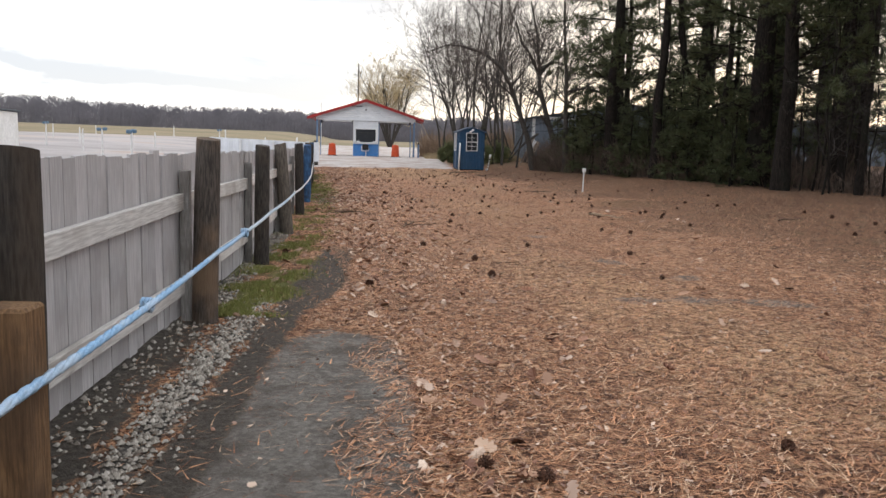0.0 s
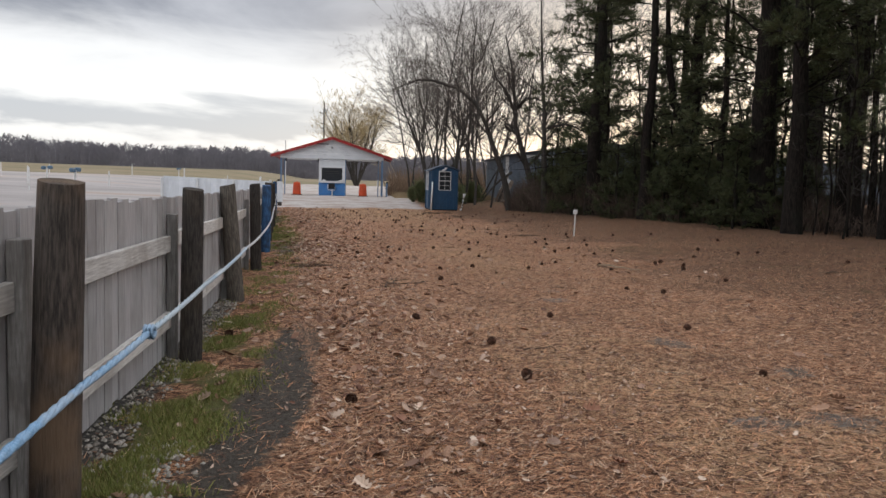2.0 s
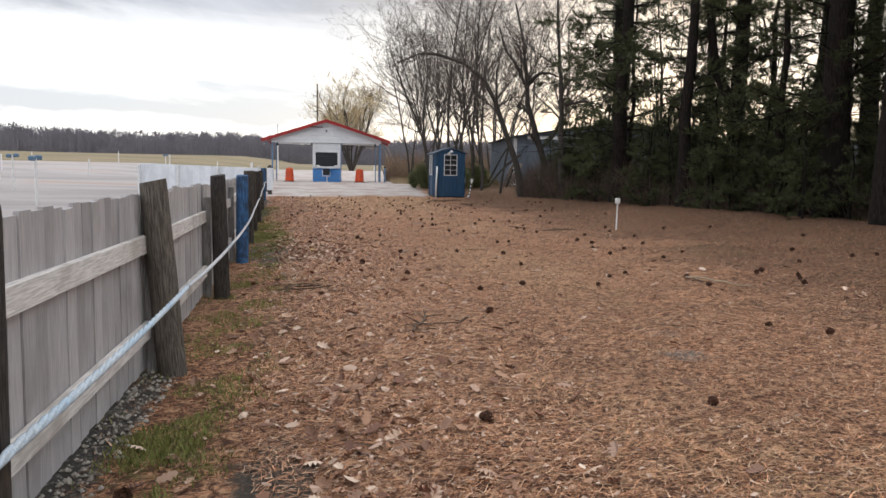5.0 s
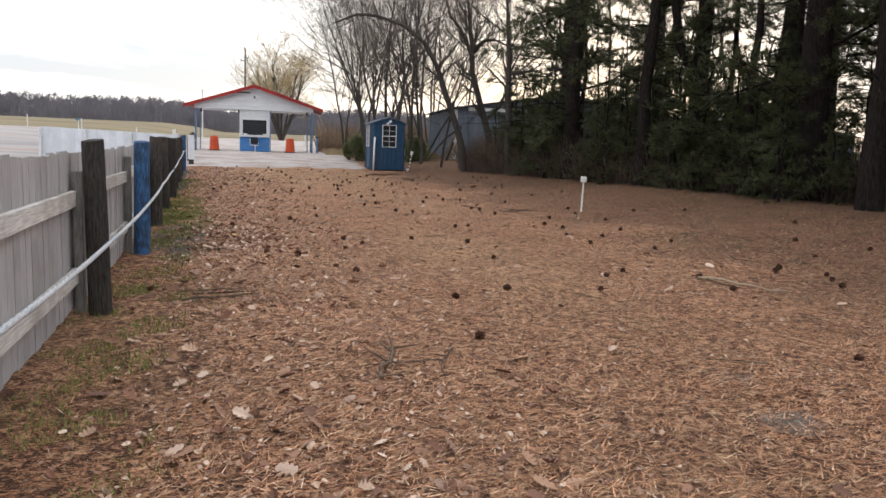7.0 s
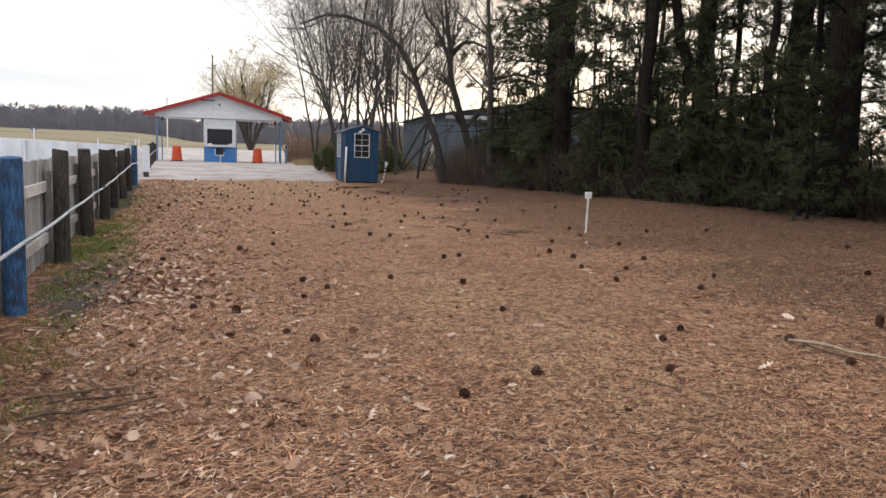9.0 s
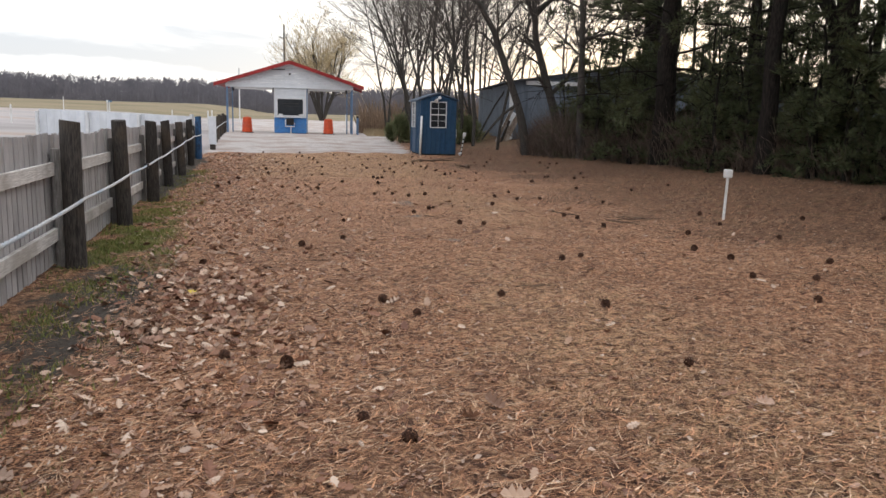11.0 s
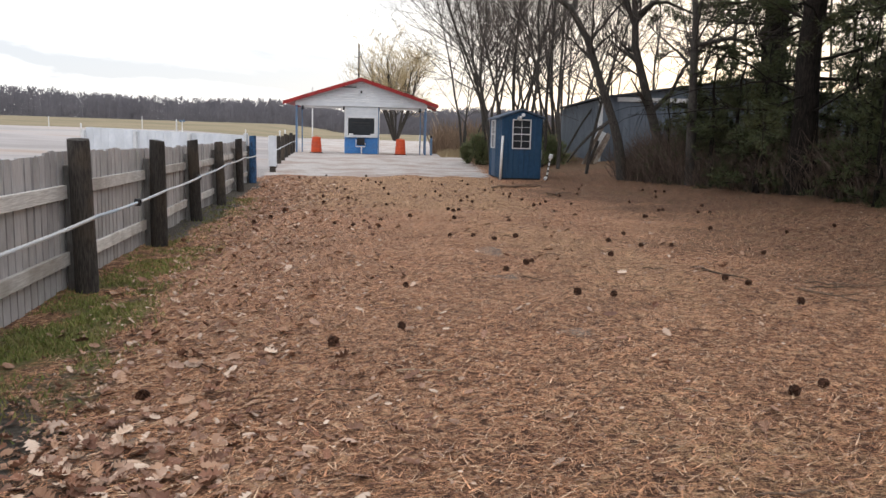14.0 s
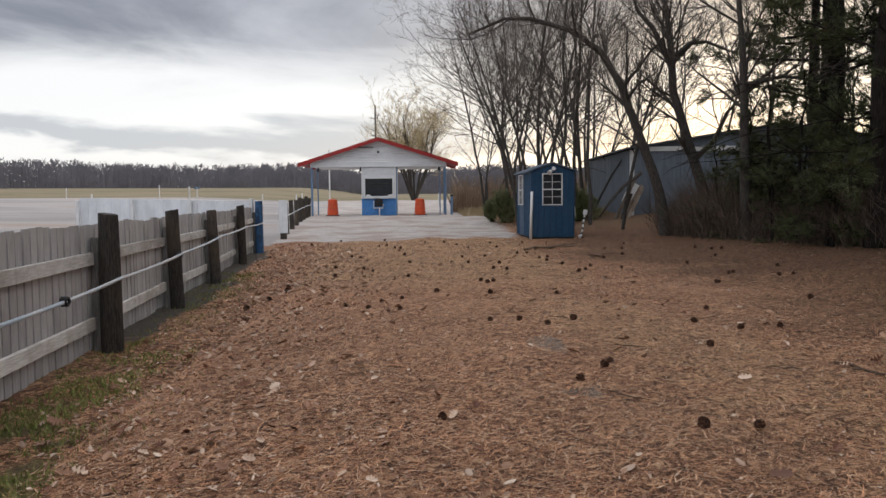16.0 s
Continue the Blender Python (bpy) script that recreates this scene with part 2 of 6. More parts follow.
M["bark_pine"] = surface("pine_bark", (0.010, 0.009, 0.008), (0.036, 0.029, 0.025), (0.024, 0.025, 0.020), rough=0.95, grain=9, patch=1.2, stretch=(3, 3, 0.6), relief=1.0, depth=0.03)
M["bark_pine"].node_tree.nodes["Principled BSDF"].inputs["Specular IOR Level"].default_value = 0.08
M["bark_grey"] = surface("grey_bark", (0.030, 0.026, 0.024), (0.10, 0.088, 0.078), (0.06, 0.06, 0.05), rough=0.95, grain=10, patch=1.5, stretch=(4, 4, 0.7), relief=0.8, depth=0.015)
M["twig_grey"] = surface("bare_twigs", (0.075, 0.062, 0.055), (0.17, 0.145, 0.125), rough=0.9, grain=5, islands=0.35)
M["twig_gold"] = surface("golden_twigs", (0.42, 0.33, 0.18), (0.62, 0.50, 0.30), rough=0.85, grain=5, islands=0.3)
M["brush"] = surface("dry_brush_stems", (0.070, 0.052, 0.042), (0.17, 0.125, 0.098), rough=0.9, grain=5, islands=0.5)
M["scrub"] = surface("tan_scrub_stems", (0.16, 0.11, 0.075), (0.30, 0.215, 0.15), rough=0.9, grain=5, islands=0.4)
# distance haze is painted into this pale bluish grey
M["far_twig"] = surface("hazed_bare_woods", (0.165, 0.160, 0.182), (0.235, 0.226, 0.252), rough=1.0, grain=0.2, patch=0.03, islands=0.10)
M["needle_green"] = litter("pine_foliage", [(0.036, 0.050, 0.022), (0.075, 0.092, 0.040), (0.13, 0.145, 0.062), (0.058, 0.076, 0.034), (0.105, 0.090, 0.048)], 0.7)
M["bush_green"] = litter("evergreen_foliage", [(0.085, 0.115, 0.050), (0.15, 0.18, 0.080), (0.21, 0.23, 0.11), (0.19, 0.155, 0.095)], 0.7)
M["needle_dry"] = litter("fallen_needles", [(0.040, 0.018, 0.012), (0.50, 0.235, 0.12), (0.86, 0.45, 0.24), (0.16, 0.064, 0.035), (0.90, 0.63, 0.41), (0.34, 0.15, 0.080), (0.07, 0.030, 0.020)], 0.7)
M["leaf"] = litter("fallen_oak_leaves", [(0.13, 0.06, 0.04), (0.46, 0.28, 0.18), (0.20, 0.095, 0.06), (0.76, 0.60, 0.47), (0.32, 0.16, 0.10), (0.16, 0.075, 0.05), (0.60, 0.42, 0.30)], 0.65)
M["leaf_yellow"] = litter("yellow_leaf", [(0.62, 0.46, 0.06), (0.68, 0.52, 0.08)], 0.6)
M["grass"] = litter("short_grass", [(0.11, 0.145, 0.034), (0.22, 0.25, 0.060), (0.32, 0.28, 0.11), (0.16, 0.20, 0.048), (0.27, 0.21, 0.095)], 0.7)
M["grass_dry"] = litter("tan_dry_grass", [(0.28, 0.21, 0.12), (0.42, 0.33, 0.20), (0.34, 0.25, 0.15)], 0.8)
M["pebble"] = litter("pale_gravel", [(0.18, 0.155, 0.13), (0.34, 0.31, 0.265), (0.48, 0.445, 0.39), (0.12, 0.10, 0.08)], 0.85)
M["cone"] = surface("pine_cone_scales", (0.034, 0.016, 0.010), (0.125, 0.060, 0.036), rough=0.9, grain=60, relief=0.5, islands=0.4)
M["stick"] = surface("dead_stick", (0.07, 0.045, 0.032), (0.19, 0.13, 0.09), rough=0.9, grain=40, relief=0.5, vary=0.35)
M["stick_pale"] = surface("bleached_stick", (0.32, 0.24, 0.16), (0.52, 0.42, 0.30), rough=0.85, grain=40, relief=0.4)
M["plank"] = surface("old_plank", (0.14, 0.10, 0.075), (0.32, 0.26, 0.21), (0.45, 0.42, 0.38), rough=0.85, grain=10, stretch=(8, 8, 0.6), vary=0.3)
M["speaker_blue"] = surface("pale_blue_speaker", (0.08, 0.15, 0.23), (0.14, 0.22, 0.31), rough=0.5, grain=15)


def glass():
    m, nt, b = shader("dark_window_glass", 0.06)
    co = nt.nodes.new("ShaderNodeTexCoord").outputs["Object"]
    n = tex(nt, "ShaderNodeTexNoise", co, Scale=2.0, Detail=3.0).outputs[0]
    nt.links.new(mixc(nt, n, (0.010, 0.012, 0.016), (0.03, 0.034, 0.04)), b.inputs["Base Color"])
    b.inputs["Specular IOR Level"].default_value = 0.22
    return m


M["glass"] = glass()


def ground_material():
    """Pine-needle lane, moss, gravel, asphalt and apron, blended by two sets of weights that the ground sheet carries."""
    m, nt, b = shader("ground_cover", 0.9)
    co = nt.nodes.new("ShaderNodeTexCoord").outputs["Object"]
    wa = nt.nodes.new("ShaderNodeAttribute")
    wb = nt.nodes.new("ShaderNodeAttribute")
    wa.attribute_name, wb.attribute_name = "cover_a", "cover_b"
    sa, sb = nt.nodes.new("ShaderNodeSeparateColor"), nt.nodes.new("ShaderNodeSeparateColor")
    nt.links.new(wa.outputs["Color"], sa.inputs[0])
    nt.links.new(wb.outputs["Color"], sb.inputs[0])
    fine = tex(nt, "ShaderNodeTexNoise", co, Scale=26.0, Detail=6.0, Roughness=0.7).outputs[0]
    mid = tex(nt, "ShaderNodeTexNoise", co, Scale=3.2, Detail=6.0, Roughness=0.65).outputs[0]
    big = tex(nt, "ShaderNodeTexNoise", co, Scale=0.45, Detail=4.0, Roughness=0.6).outputs[0]
    fibre_map = nt.nodes.new("ShaderNodeMapping")
    fibre_map.inputs["Scale"].default_value = (1.0, 3.0, 1.0)
    nt.links.new(co, fibre_map.inputs["Vector"])
    fibre = tex(nt, "ShaderNodeTexNoise", fibre_map.outputs[0], Scale=22.0, Detail=5.0, Roughness=0.75, Distortion=1.5).outputs[0]
    stones = tex(nt, "ShaderNodeTexVoronoi", co, Scale=28.0)
    ruffle = calc(nt, "ADD", calc(nt, "MULTIPLY", calc(nt, "SUBTRACT", mid, 0.5), 1.1), calc(nt, "MULTIPLY", calc(nt, "SUBTRACT", fine, 0.5), 0.6))

    def weight(v):
        return step(nt, calc(nt, "ADD", v, ruffle), 0.36, 0.64)

    strand_map = nt.nodes.new("ShaderNodeMapping")
    strand_map.inputs["Scale"].default_value = (1.0, 0.8, 1.0)
    strand_map.inputs["Rotation"].default_value = (0, 0, 0.2)
    nt.links.new(co, strand_map.inputs["Vector"])
    strand = tex(nt, "ShaderNodeTexNoise", strand_map.outputs[0], Scale=13.0, Detail=5.0, Roughness=0.72, Distortion=1.2).outputs[0]
    needles = mixc(nt, step(nt, fibre, 0.45, 0.57), (0.055, 0.024, 0.015), (0.80, 0.39, 0.205))
    needles = mixc(nt, calc(nt, "MULTIPLY", step(nt, big, 0.42, 0.66), 0.55), needles, (0.50, 0.29, 0.17))
    straw = mixc(nt, step(nt, fibre, 0.43, 0.58), (0.13, 0.062, 0.034), (0.90, 0.56, 0.30))
    wc = nt.nodes.new("ShaderNodeAttribute")
    wc.attribute_name = "cover_c"
    sc = nt.nodes.new("ShaderNodeSeparateColor")
    nt.links.new(wc.outputs["Color"], sc.inputs[0])
    needles = mixc(nt, weight(sc.outputs[2]), needles, straw)
    shade = step(nt, tex(nt, "ShaderNodeTexNoise", co, Scale=1.1, Detail=8.0, Roughness=0.72).outputs[0], 0.44, 0.60)
    needles = mixc(nt, calc(nt, "MULTIPLY", shade, 0.45), needles, (0.18, 0.080, 0.045))
    specks = tex(nt, "ShaderNodeTexVoronoi", co, Scale=9.0, Randomness=1.0)
    needles = mixc(nt, calc(nt, "MULTIPLY", step(nt, specks.outputs["Distance"], 0.16, 0.08), step(nt, mid, 0.40, 0.55)), needles, (0.52, 0.36, 0.25))
    crumbs = tex(nt, "ShaderNodeTexVoronoi", co, Scale=13.0, Randomness=1.0)
    needles = mixc(nt, step(nt, crumbs.outputs["Distance"], 0.17, 0.09), needles, (0.10, 0.045, 0.028))
    needles = mixc(nt, calc(nt, "MULTIPLY", step(nt, mid, 0.56, 0.76), 0.6), needles, (0.13, 0.060, 0.036))
    needles = mixc(nt, calc(nt, "MULTIPLY", step(nt, strand, 0.515, 0.585), 0.82), needles, (0.075, 0.034, 0.022))
    needles = mixc(nt, calc(nt, "MULTIPLY", step(nt, strand, 0.465, 0.39), 0.72), needles, (0.86, 0.53, 0.31))
    moss = mixc(nt, fine, (0.080, 0.088, 0.028), (0.24, 0.235, 0.075))
    moss = mixc(nt, step(nt, mid, 0.48, 0.68), moss, (0.15, 0.10, 0.06))
    stone = mixc(nt, stones.outputs["Color"], (0.17, 0.15, 0.125), (0.46, 0.43, 0.38))
    gravel = mixc(nt, step(nt, stones.outputs["Distance"], 0.0, 0.5), stone, (0.10, 0.09, 0.08))
    tar = mixc(nt, step(nt, fine, 0.3, 0.7), (0.185, 0.168, 0.148), (0.36, 0.33, 0.29))
    tar = mixc(nt, step(nt, mid, 0.42, 0.66), tar, (0.155, 0.132, 0.112))
    silt = mixc(nt, step(nt, fine, 0.3, 0.7), (0.070, 0.059, 0.048), (0.150, 0.128, 0.104))
    apron = mixc(nt, step(nt, mid, 0.3, 0.7), (0.50, 0.455, 0.43), (0.66, 0.615, 0.58))
    apron = mixc(nt, calc(nt, "MULTIPLY", step(nt, big, 0.45, 0.63), 0.7), apron, (0.40, 0.29, 0.235))
    lot_map = nt.nodes.new("ShaderNodeMapping")
    lot_map.inputs["Scale"].default_value = (0.35, 1.0, 1.0)
    nt.links.new(co, lot_map.inputs["Vector"])
    band = tex(nt, "ShaderNodeTexNoise", lot_map.outputs[0], Scale=0.12, Detail=4.0, Roughness=0.6).outputs[0]
    lot = mixc(nt, step(nt, band, 0.40, 0.62), (0.40, 0.365, 0.355), (0.54, 0.505, 0.495))
    lot = mixc(nt, calc(nt, "MULTIPLY", step(nt, band, 0.54, 0.68), 0.6), lot, (0.46, 0.32, 0.22))
    meadow = mixc(nt, step(nt, band, 0.35, 0.65), (0.25, 0.205, 0.125), (0.36, 0.285, 0.19))
    meadow = mixc(nt, calc(nt, "MULTIPLY", fine, 0.4), meadow, (0.16, 0.16, 0.07))
    col = needles
    for w, c in ((sa.outputs[0], moss), (sa.outputs[1], gravel), (sa.outputs[2], tar), (sb.outputs[0], apron), (sb.outputs[1], lot), (sb.outputs[2], meadow)):
        col = mixc(nt, weight(w), col, c)
    col = mixc(nt, weight(sc.outputs[0]), col, silt)
    # old needles and moss near the pines, darkened as well for the trees' shade
    shaded_duff = mixc(nt, step(nt, fibre, 0.36, 0.64), (0.045, 0.025, 0.016), (0.30, 0.150, 0.082))
    shaded_duff = mixc(nt, calc(nt, "MULTIPLY", step(nt, mid, 0.5, 0.7), 0.6), shaded_duff, (0.10, 0.095, 0.040))
    shaded_duff = mixc(nt, calc(nt, "MULTIPLY", step(nt, strand, 0.51, 0.60), 0.75), shaded_duff, (0.040, 0.024, 0.016))
    shaded_duff = mixc(nt, calc(nt, "MULTIPLY", step(nt, strand, 0.45, 0.38), 0.6), shaded_duff, (0.36, 0.21, 0.12))
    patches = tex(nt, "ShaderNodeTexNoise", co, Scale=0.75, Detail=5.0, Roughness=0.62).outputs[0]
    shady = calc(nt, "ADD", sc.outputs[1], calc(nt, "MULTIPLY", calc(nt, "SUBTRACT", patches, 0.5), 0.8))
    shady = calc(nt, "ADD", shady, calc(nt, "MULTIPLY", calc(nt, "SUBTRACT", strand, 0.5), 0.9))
    col = mixc(nt, calc(nt, "MULTIPLY", step(nt, shady, 0.15, 0.85), 0.88), col, shaded_duff)
    nt.links.new(col, b.inputs["Base Color"])
    bump(nt, b, calc(nt, "ADD", calc(nt, "SUBTRACT", fibre, calc(nt, "MULTIPLY", strand, 1.2)), calc(nt, "MULTIPLY", stones.outputs["Distance"], 0.3)), 1.0, 0.035)
    return m


M["ground"] = ground_material()


# ---- building blocks ----
class Shape:
    """Gathers vertices and faces for one mesh."""

    def __init__(self):
        self.v, self.f = [], []

    def add(self, verts, faces, m=None):
        n = len(self.v)
        self.v += [tuple(m @ Vector(p)) for p in verts] if m else verts
        self.f += [tuple(i + n for i in f) for f in faces]
        return self

    def box(self, x0, y0, z0, x1, y1, z1, m=None, edge=0.0):
        if edge <= 0:
            v = [(x0, y0, z0), (x1, y0, z0), (x1, y1, z0), (x0, y1, z0), (x0, y0, z1), (x1, y0, z1), (x1, y1, z1), (x0, y1, z1)]
            return self.add(v, [(3, 2, 1, 0), (4, 5, 6, 7), (0, 1, 5, 4), (1, 2, 6, 5), (2, 3, 7, 6), (3, 0, 4, 7)], m)
        bm = bmesh.new()
        bmesh.ops.create_cube(bm, size=1)
        for p in bm.verts:
            p.co = Vector(((x0 + x1) / 2 + p.co.x * (x1 - x0), (y0 + y1) / 2 + p.co.y * (y1 - y0), (z0 + z1) / 2 + p.co.z * (z1 - z0)))
        bmesh.ops.bevel(bm, geom=bm.edges[:], offset=edge, segments=1, affect="EDGES")
        bm.verts.index_update()
        v, f = [tuple(p.co) for p in bm.verts], [tuple(p.index for p in q.verts) for q in bm.faces]
        bm.free()
        return self.add(v, f, m)

    def tube(self, pts, radii, sides=6, caps=True):
        pts = [Vector(p) for p in pts]
        n0 = len(self.v)
        for i, p in enumerate(pts):
            d = pts[min(i + 1, len(pts) - 1)] - pts[max(i - 1, 0)]
            d = d.normalized() if d.length > 1e-9 else Vector((0, 0, 1))
            a = d.cross(Vector((0, 0, 1)) if abs(d.z) < 0.9 else Vector((1, 0, 0))).normalized()
            b = d.cross(a)
            for k in range(sides):
                w = 2 * math.pi * k / sides
                self.v.append(tuple(p + radii[i] * (math.cos(w) * a + math.sin(w) * b)))
        for i in range(len(pts) - 1):
            for k in range(sides):
                q, r = n0 + i * sides + k, n0 + i * sides + (k + 1) % sides
                self.f.append((q, q + sides, r + sides, r))
        if caps:
            self.f.append(tuple(n0 + k for k in range(sides)))
            self.f.append(tuple(n0 + (len(pts) - 1) * sides + k for k in reversed(range(sides))))
        return self

    def mesh(self, name, material, smooth=False):
        me = bpy.data.meshes.new(name)
        me.from_pydata(self.v, [], self.f)
        me.materials.append(material)
        if smooth:
            me.shade_smooth()
        return me


def part(name, shape, material, parent, label="", smooth=False):
    me = shape.mesh(name, material, smooth) if isinstance(shape, Shape) else shape
    ob = new(name, me)
    ob.parent = parent
    if label:
        ob["label"] = label
    return ob


def thing(name, shape, material, label, category, group="", kind="", at=None, smooth=False):
    ob = new(name, shape.mesh(name, material, smooth) if isinstance(shape, Shape) else shape)
    if at is not None:
        ob.matrix_world = at
    return tagged(ob, label, category, group, kind)


def root(name, m, label, category, group="", kind=""):
    ob = new(name)
    ob.matrix_world = m
    ob.empty_display_size = 0.1
    return tagged(ob, label, category, group, kind)


def smooth01(a, b, v):
    t = np.clip((v - a) / (b - a), 0, 1)
    return t * t * (3 - 2 * t)


def lane_edge(y):
    """The x of the line of posts along the lane."""
    return np.interp(y, [-20, 4.0, 6.81, 9.64, 12.7, 15.84, 19.06, 25.1, 28.1, 31.2, 34.2, 38.3, 41.5, 60], [-0.42, -0.45, -0.505, -0.617, -0.80, -1.05, -1.345, -2.05, -2.39, -2.78, -3.1, -3.65, -4.0, -5.9])


def height(x, y):
    """The ground: a level lane, a low bank under the pines, a rise to the ticket shelter, a lot that climbs away."""
    x, y = np.asarray(x, float), np.asarray(y, float)
    z = 0.42 * smooth01(36, 69, y)
    z = z + 0.40 * smooth01(5.0, 12.5, x) * smooth01(-30, 10, y) + 0.25 * smooth01(8, 16, x) * smooth01(40, 56, y)
    d = np.hypot(x, y - 10)
    left = np.maximum(smooth01(-6, -34, x), 0.55 * smooth01(76, 120, y))
    z = z + left * (1.55 * smooth01(28, 125, d) + 2.6 * smooth01(122, 210, d))
    z = z - 0.05 * smooth01(-0.6, -1.4, x - lane_edge(y)) * (y < 45)
    return z + 0.012 * np.sin(1.7 * x + 0.6 * y) * np.sin(1.3 * y - 0.8 * x) + 0.008 * np.sin(4.1 * x + 1.0) * np.sin(3.7 * y)


LANE_X = [float(lane_edge(0.1 * k)) for k in range(-50, 620)]


def edge_at(y):
    """lane_edge for one y, from a table."""
    return LANE_X[max(0, min(669, int(round(y * 10)) + 50))]


def ramp01(a, b, v):
    t = min(1.0, max(0.0, (v - a) / (b - a)))
    return t * t * (3 - 2 * t)


def hz(x, y):
    """height for one place."""
    z = 0.42 * ramp01(36, 69, y) + 0.40 * ramp01(5.0, 12.5, x) * ramp01(-30, 10, y) + 0.25 * ramp01(8, 16, x) * ramp01(40, 56, y)
    d = math.hypot(x, y - 10)
    left = max(ramp01(-6, -34, x), 0.55 * ramp01(76, 120, y))
    z += left * (1.55 * ramp01(28, 125, d) + 2.6 * ramp01(122, 210, d))
    if y < 45:
        z -= 0.05 * ramp01(-0.6, -1.4, x - edge_at(y))
    return z + 0.012 * math.sin(1.7 * x + 0.6 * y) * math.sin(1.3 * y - 0.8 * x) + 0.008 * math.sin(4.1 * x + 1.0) * math.sin(3.7 * y)


# ---- ground ----
gx = np.concatenate([-np.geomspace(1500, 7.5, 34), np.arange(-7, 15.01, 0.22), np.geomspace(15.8, 1500, 30)])
gy = np.concatenate([-np.geomspace(1500, 4.6, 22), np.arange(-4, 50.01, 0.22), np.geomspace(51, 1800, 46)])
GX, GY = np.meshgrid(gx, gy)
GZ = height(GX, GY)
nx, ny = len(gx), len(gy)
gverts = np.stack([GX.ravel(), GY.ravel(), GZ.ravel()], 1)
idx = np.arange(nx * ny).reshape(ny, nx)
gfaces = np.stack([idx[:-1, :-1].ravel(), idx[:-1, 1:].ravel(), idx[1:, 1:].ravel(), idx[1:, :-1].ravel()], 1)
gme = bpy.data.meshes.new("ground")
gme.from_pydata(gverts.tolist(), [], gfaces.tolist())
gme.materials.append(M["ground"])
gme.shade_smooth()
X, Y = gverts[:, 0], gverts[:, 1]
off = X - lane_edge(Y)
wob = 0.25 * np.sin(0.9 * Y) + 0.15 * np.sin(2.3 * Y + 1)
near = 1 - smooth01(41, 44, Y)
w_moss = near * smooth01(-0.35, -0.05, off) * (1 - smooth01(0.55 + wob * 0.5, 1.0 + wob * 0.5, off)) * smooth01(6.9, 7.7, Y) * (0.68 + 0.42 * np.sin(0.42 * Y - 1.2)) * (1 - 0.22 * smooth01(11, 14, Y))
w_moss = w_moss * (1 - 0.7 * np.exp(-(((Y - 20.2) / 2.4) ** 2)))
w_moss = np.maximum(w_moss, 0.34 * smooth01(4.5, 7, X) * (1 - smooth01(10, 12, X)) * np.clip(np.sin(0.35 * Y + 1.2) * np.sin(0.8 * X + 0.3), 0, 1) * (Y < 40))
w_moss = np.maximum(w_moss, 0.55 * np.exp(-(((X - 6.9) / 1.5) ** 2 + ((Y - 20.6) / 2.4) ** 2)))
w_moss = np.maximum(w_moss, 0.45 * np.exp(-(((X - 7.2) / 1.6) ** 2 + ((Y - 40.0) / 4.0) ** 2)))
w_moss = w_moss * np.where(X < 3, np.clip(0.72 + 0.26 * smooth01(18, 22, Y) + 0.55 * np.sin(5.1 * X + 2.3 * Y) * np.sin(3.7 * Y - 1.9 * X), 0, 1.1), 1.0)
w_gravel = near * (1 - smooth01(-0.1, 0.15, off + 0.12 * wob)) * smooth01(-1.2, -0.9, off) * 0.9 * (1 - 0.7 * smooth01(11, 14, Y))
early = 1 - smooth01(6.5, 7.5, Y)
w_gravel = w_gravel * (1 - early) + early * 0.8 * smooth01(0.02, 0.16, off) * (1 - smooth01(0.36, 0.5, off))
w_tar = (1 - smooth01(6.1, 7.3, Y + 0.9 * np.abs(off - 1.0))) * smooth01(0.60, 0.74, off) * (1 - smooth01(1.3, 1.65, off + 0.25 * wob))
w_silt = near * smooth01(0.18, 0.34, off - 0.3 * smooth01(6.2, 8.7, Y)) * (1 - smooth01(0.42, 0.75, off - 0.42 * smooth01(6.2, 8.7, Y))) * (1 - 0.7 * smooth01(10.2, 12, Y))
w_silt = w_silt * (1 - early) + early * np.maximum(smooth01(0.38, 0.5, off) * (1 - smooth01(0.6, 0.76, off)), (1 - smooth01(0.0, 0.16, off)) * smooth01(-1.0, -0.8, off))
w_silt = np.maximum(w_silt, 1.0 * np.exp(-(((X - (lane_edge(Y) + 0.5)) / 0.6) ** 2 + ((Y - 20.5) / 2.2) ** 2)))
# worn places where old tarmac shows through the needles: x, y, half width, half length
for bx, by, bw, bl in ((3.2, 8.1, 0.32, 0.28), (3.8, 8.1, 0.34, 0.30), (4.5, 8.0, 0.5, 0.3), (3.6, 10.45, 0.34, 0.34), (4.15, 9.35, 0.28, 0.28), (3.15, 13.1, 0.34, 0.34), (3.25, 13.9, 0.26, 0.24), (1.96, 28.3, 0.26, 0.8), (1.92, 26.3, 0.22, 0.3), (2.2, 23.9, 0.22, 0.25)):
    w_tar = np.maximum(w_tar, 0.74 * np.exp(-(((X - bx) / bw) ** 2 + ((Y - by) / bl) ** 2)))
w_tar = np.maximum(w_tar, 0.58 * np.exp(-(((X - (lane_edge(Y) + 1.1)) / 0.5) ** 2 + ((Y - 21.6) / 0.9) ** 2)))
edge_line = 46.2 + 0.28 * X + 0.45 * np.sin(1.3 * X + 0.5) + 0.3 * np.sin(3.1 * X)
w_apron = smooth01(-0.5, 0.9, Y - edge_line) * (1 - smooth01(2.8 + 0.01 * (Y - 46), 4.8 + 0.01 * (Y - 46), X)) * (1 - smooth01(150, 200, Y))
w_lot = 1 - smooth01(-1.1, -0.8, off)
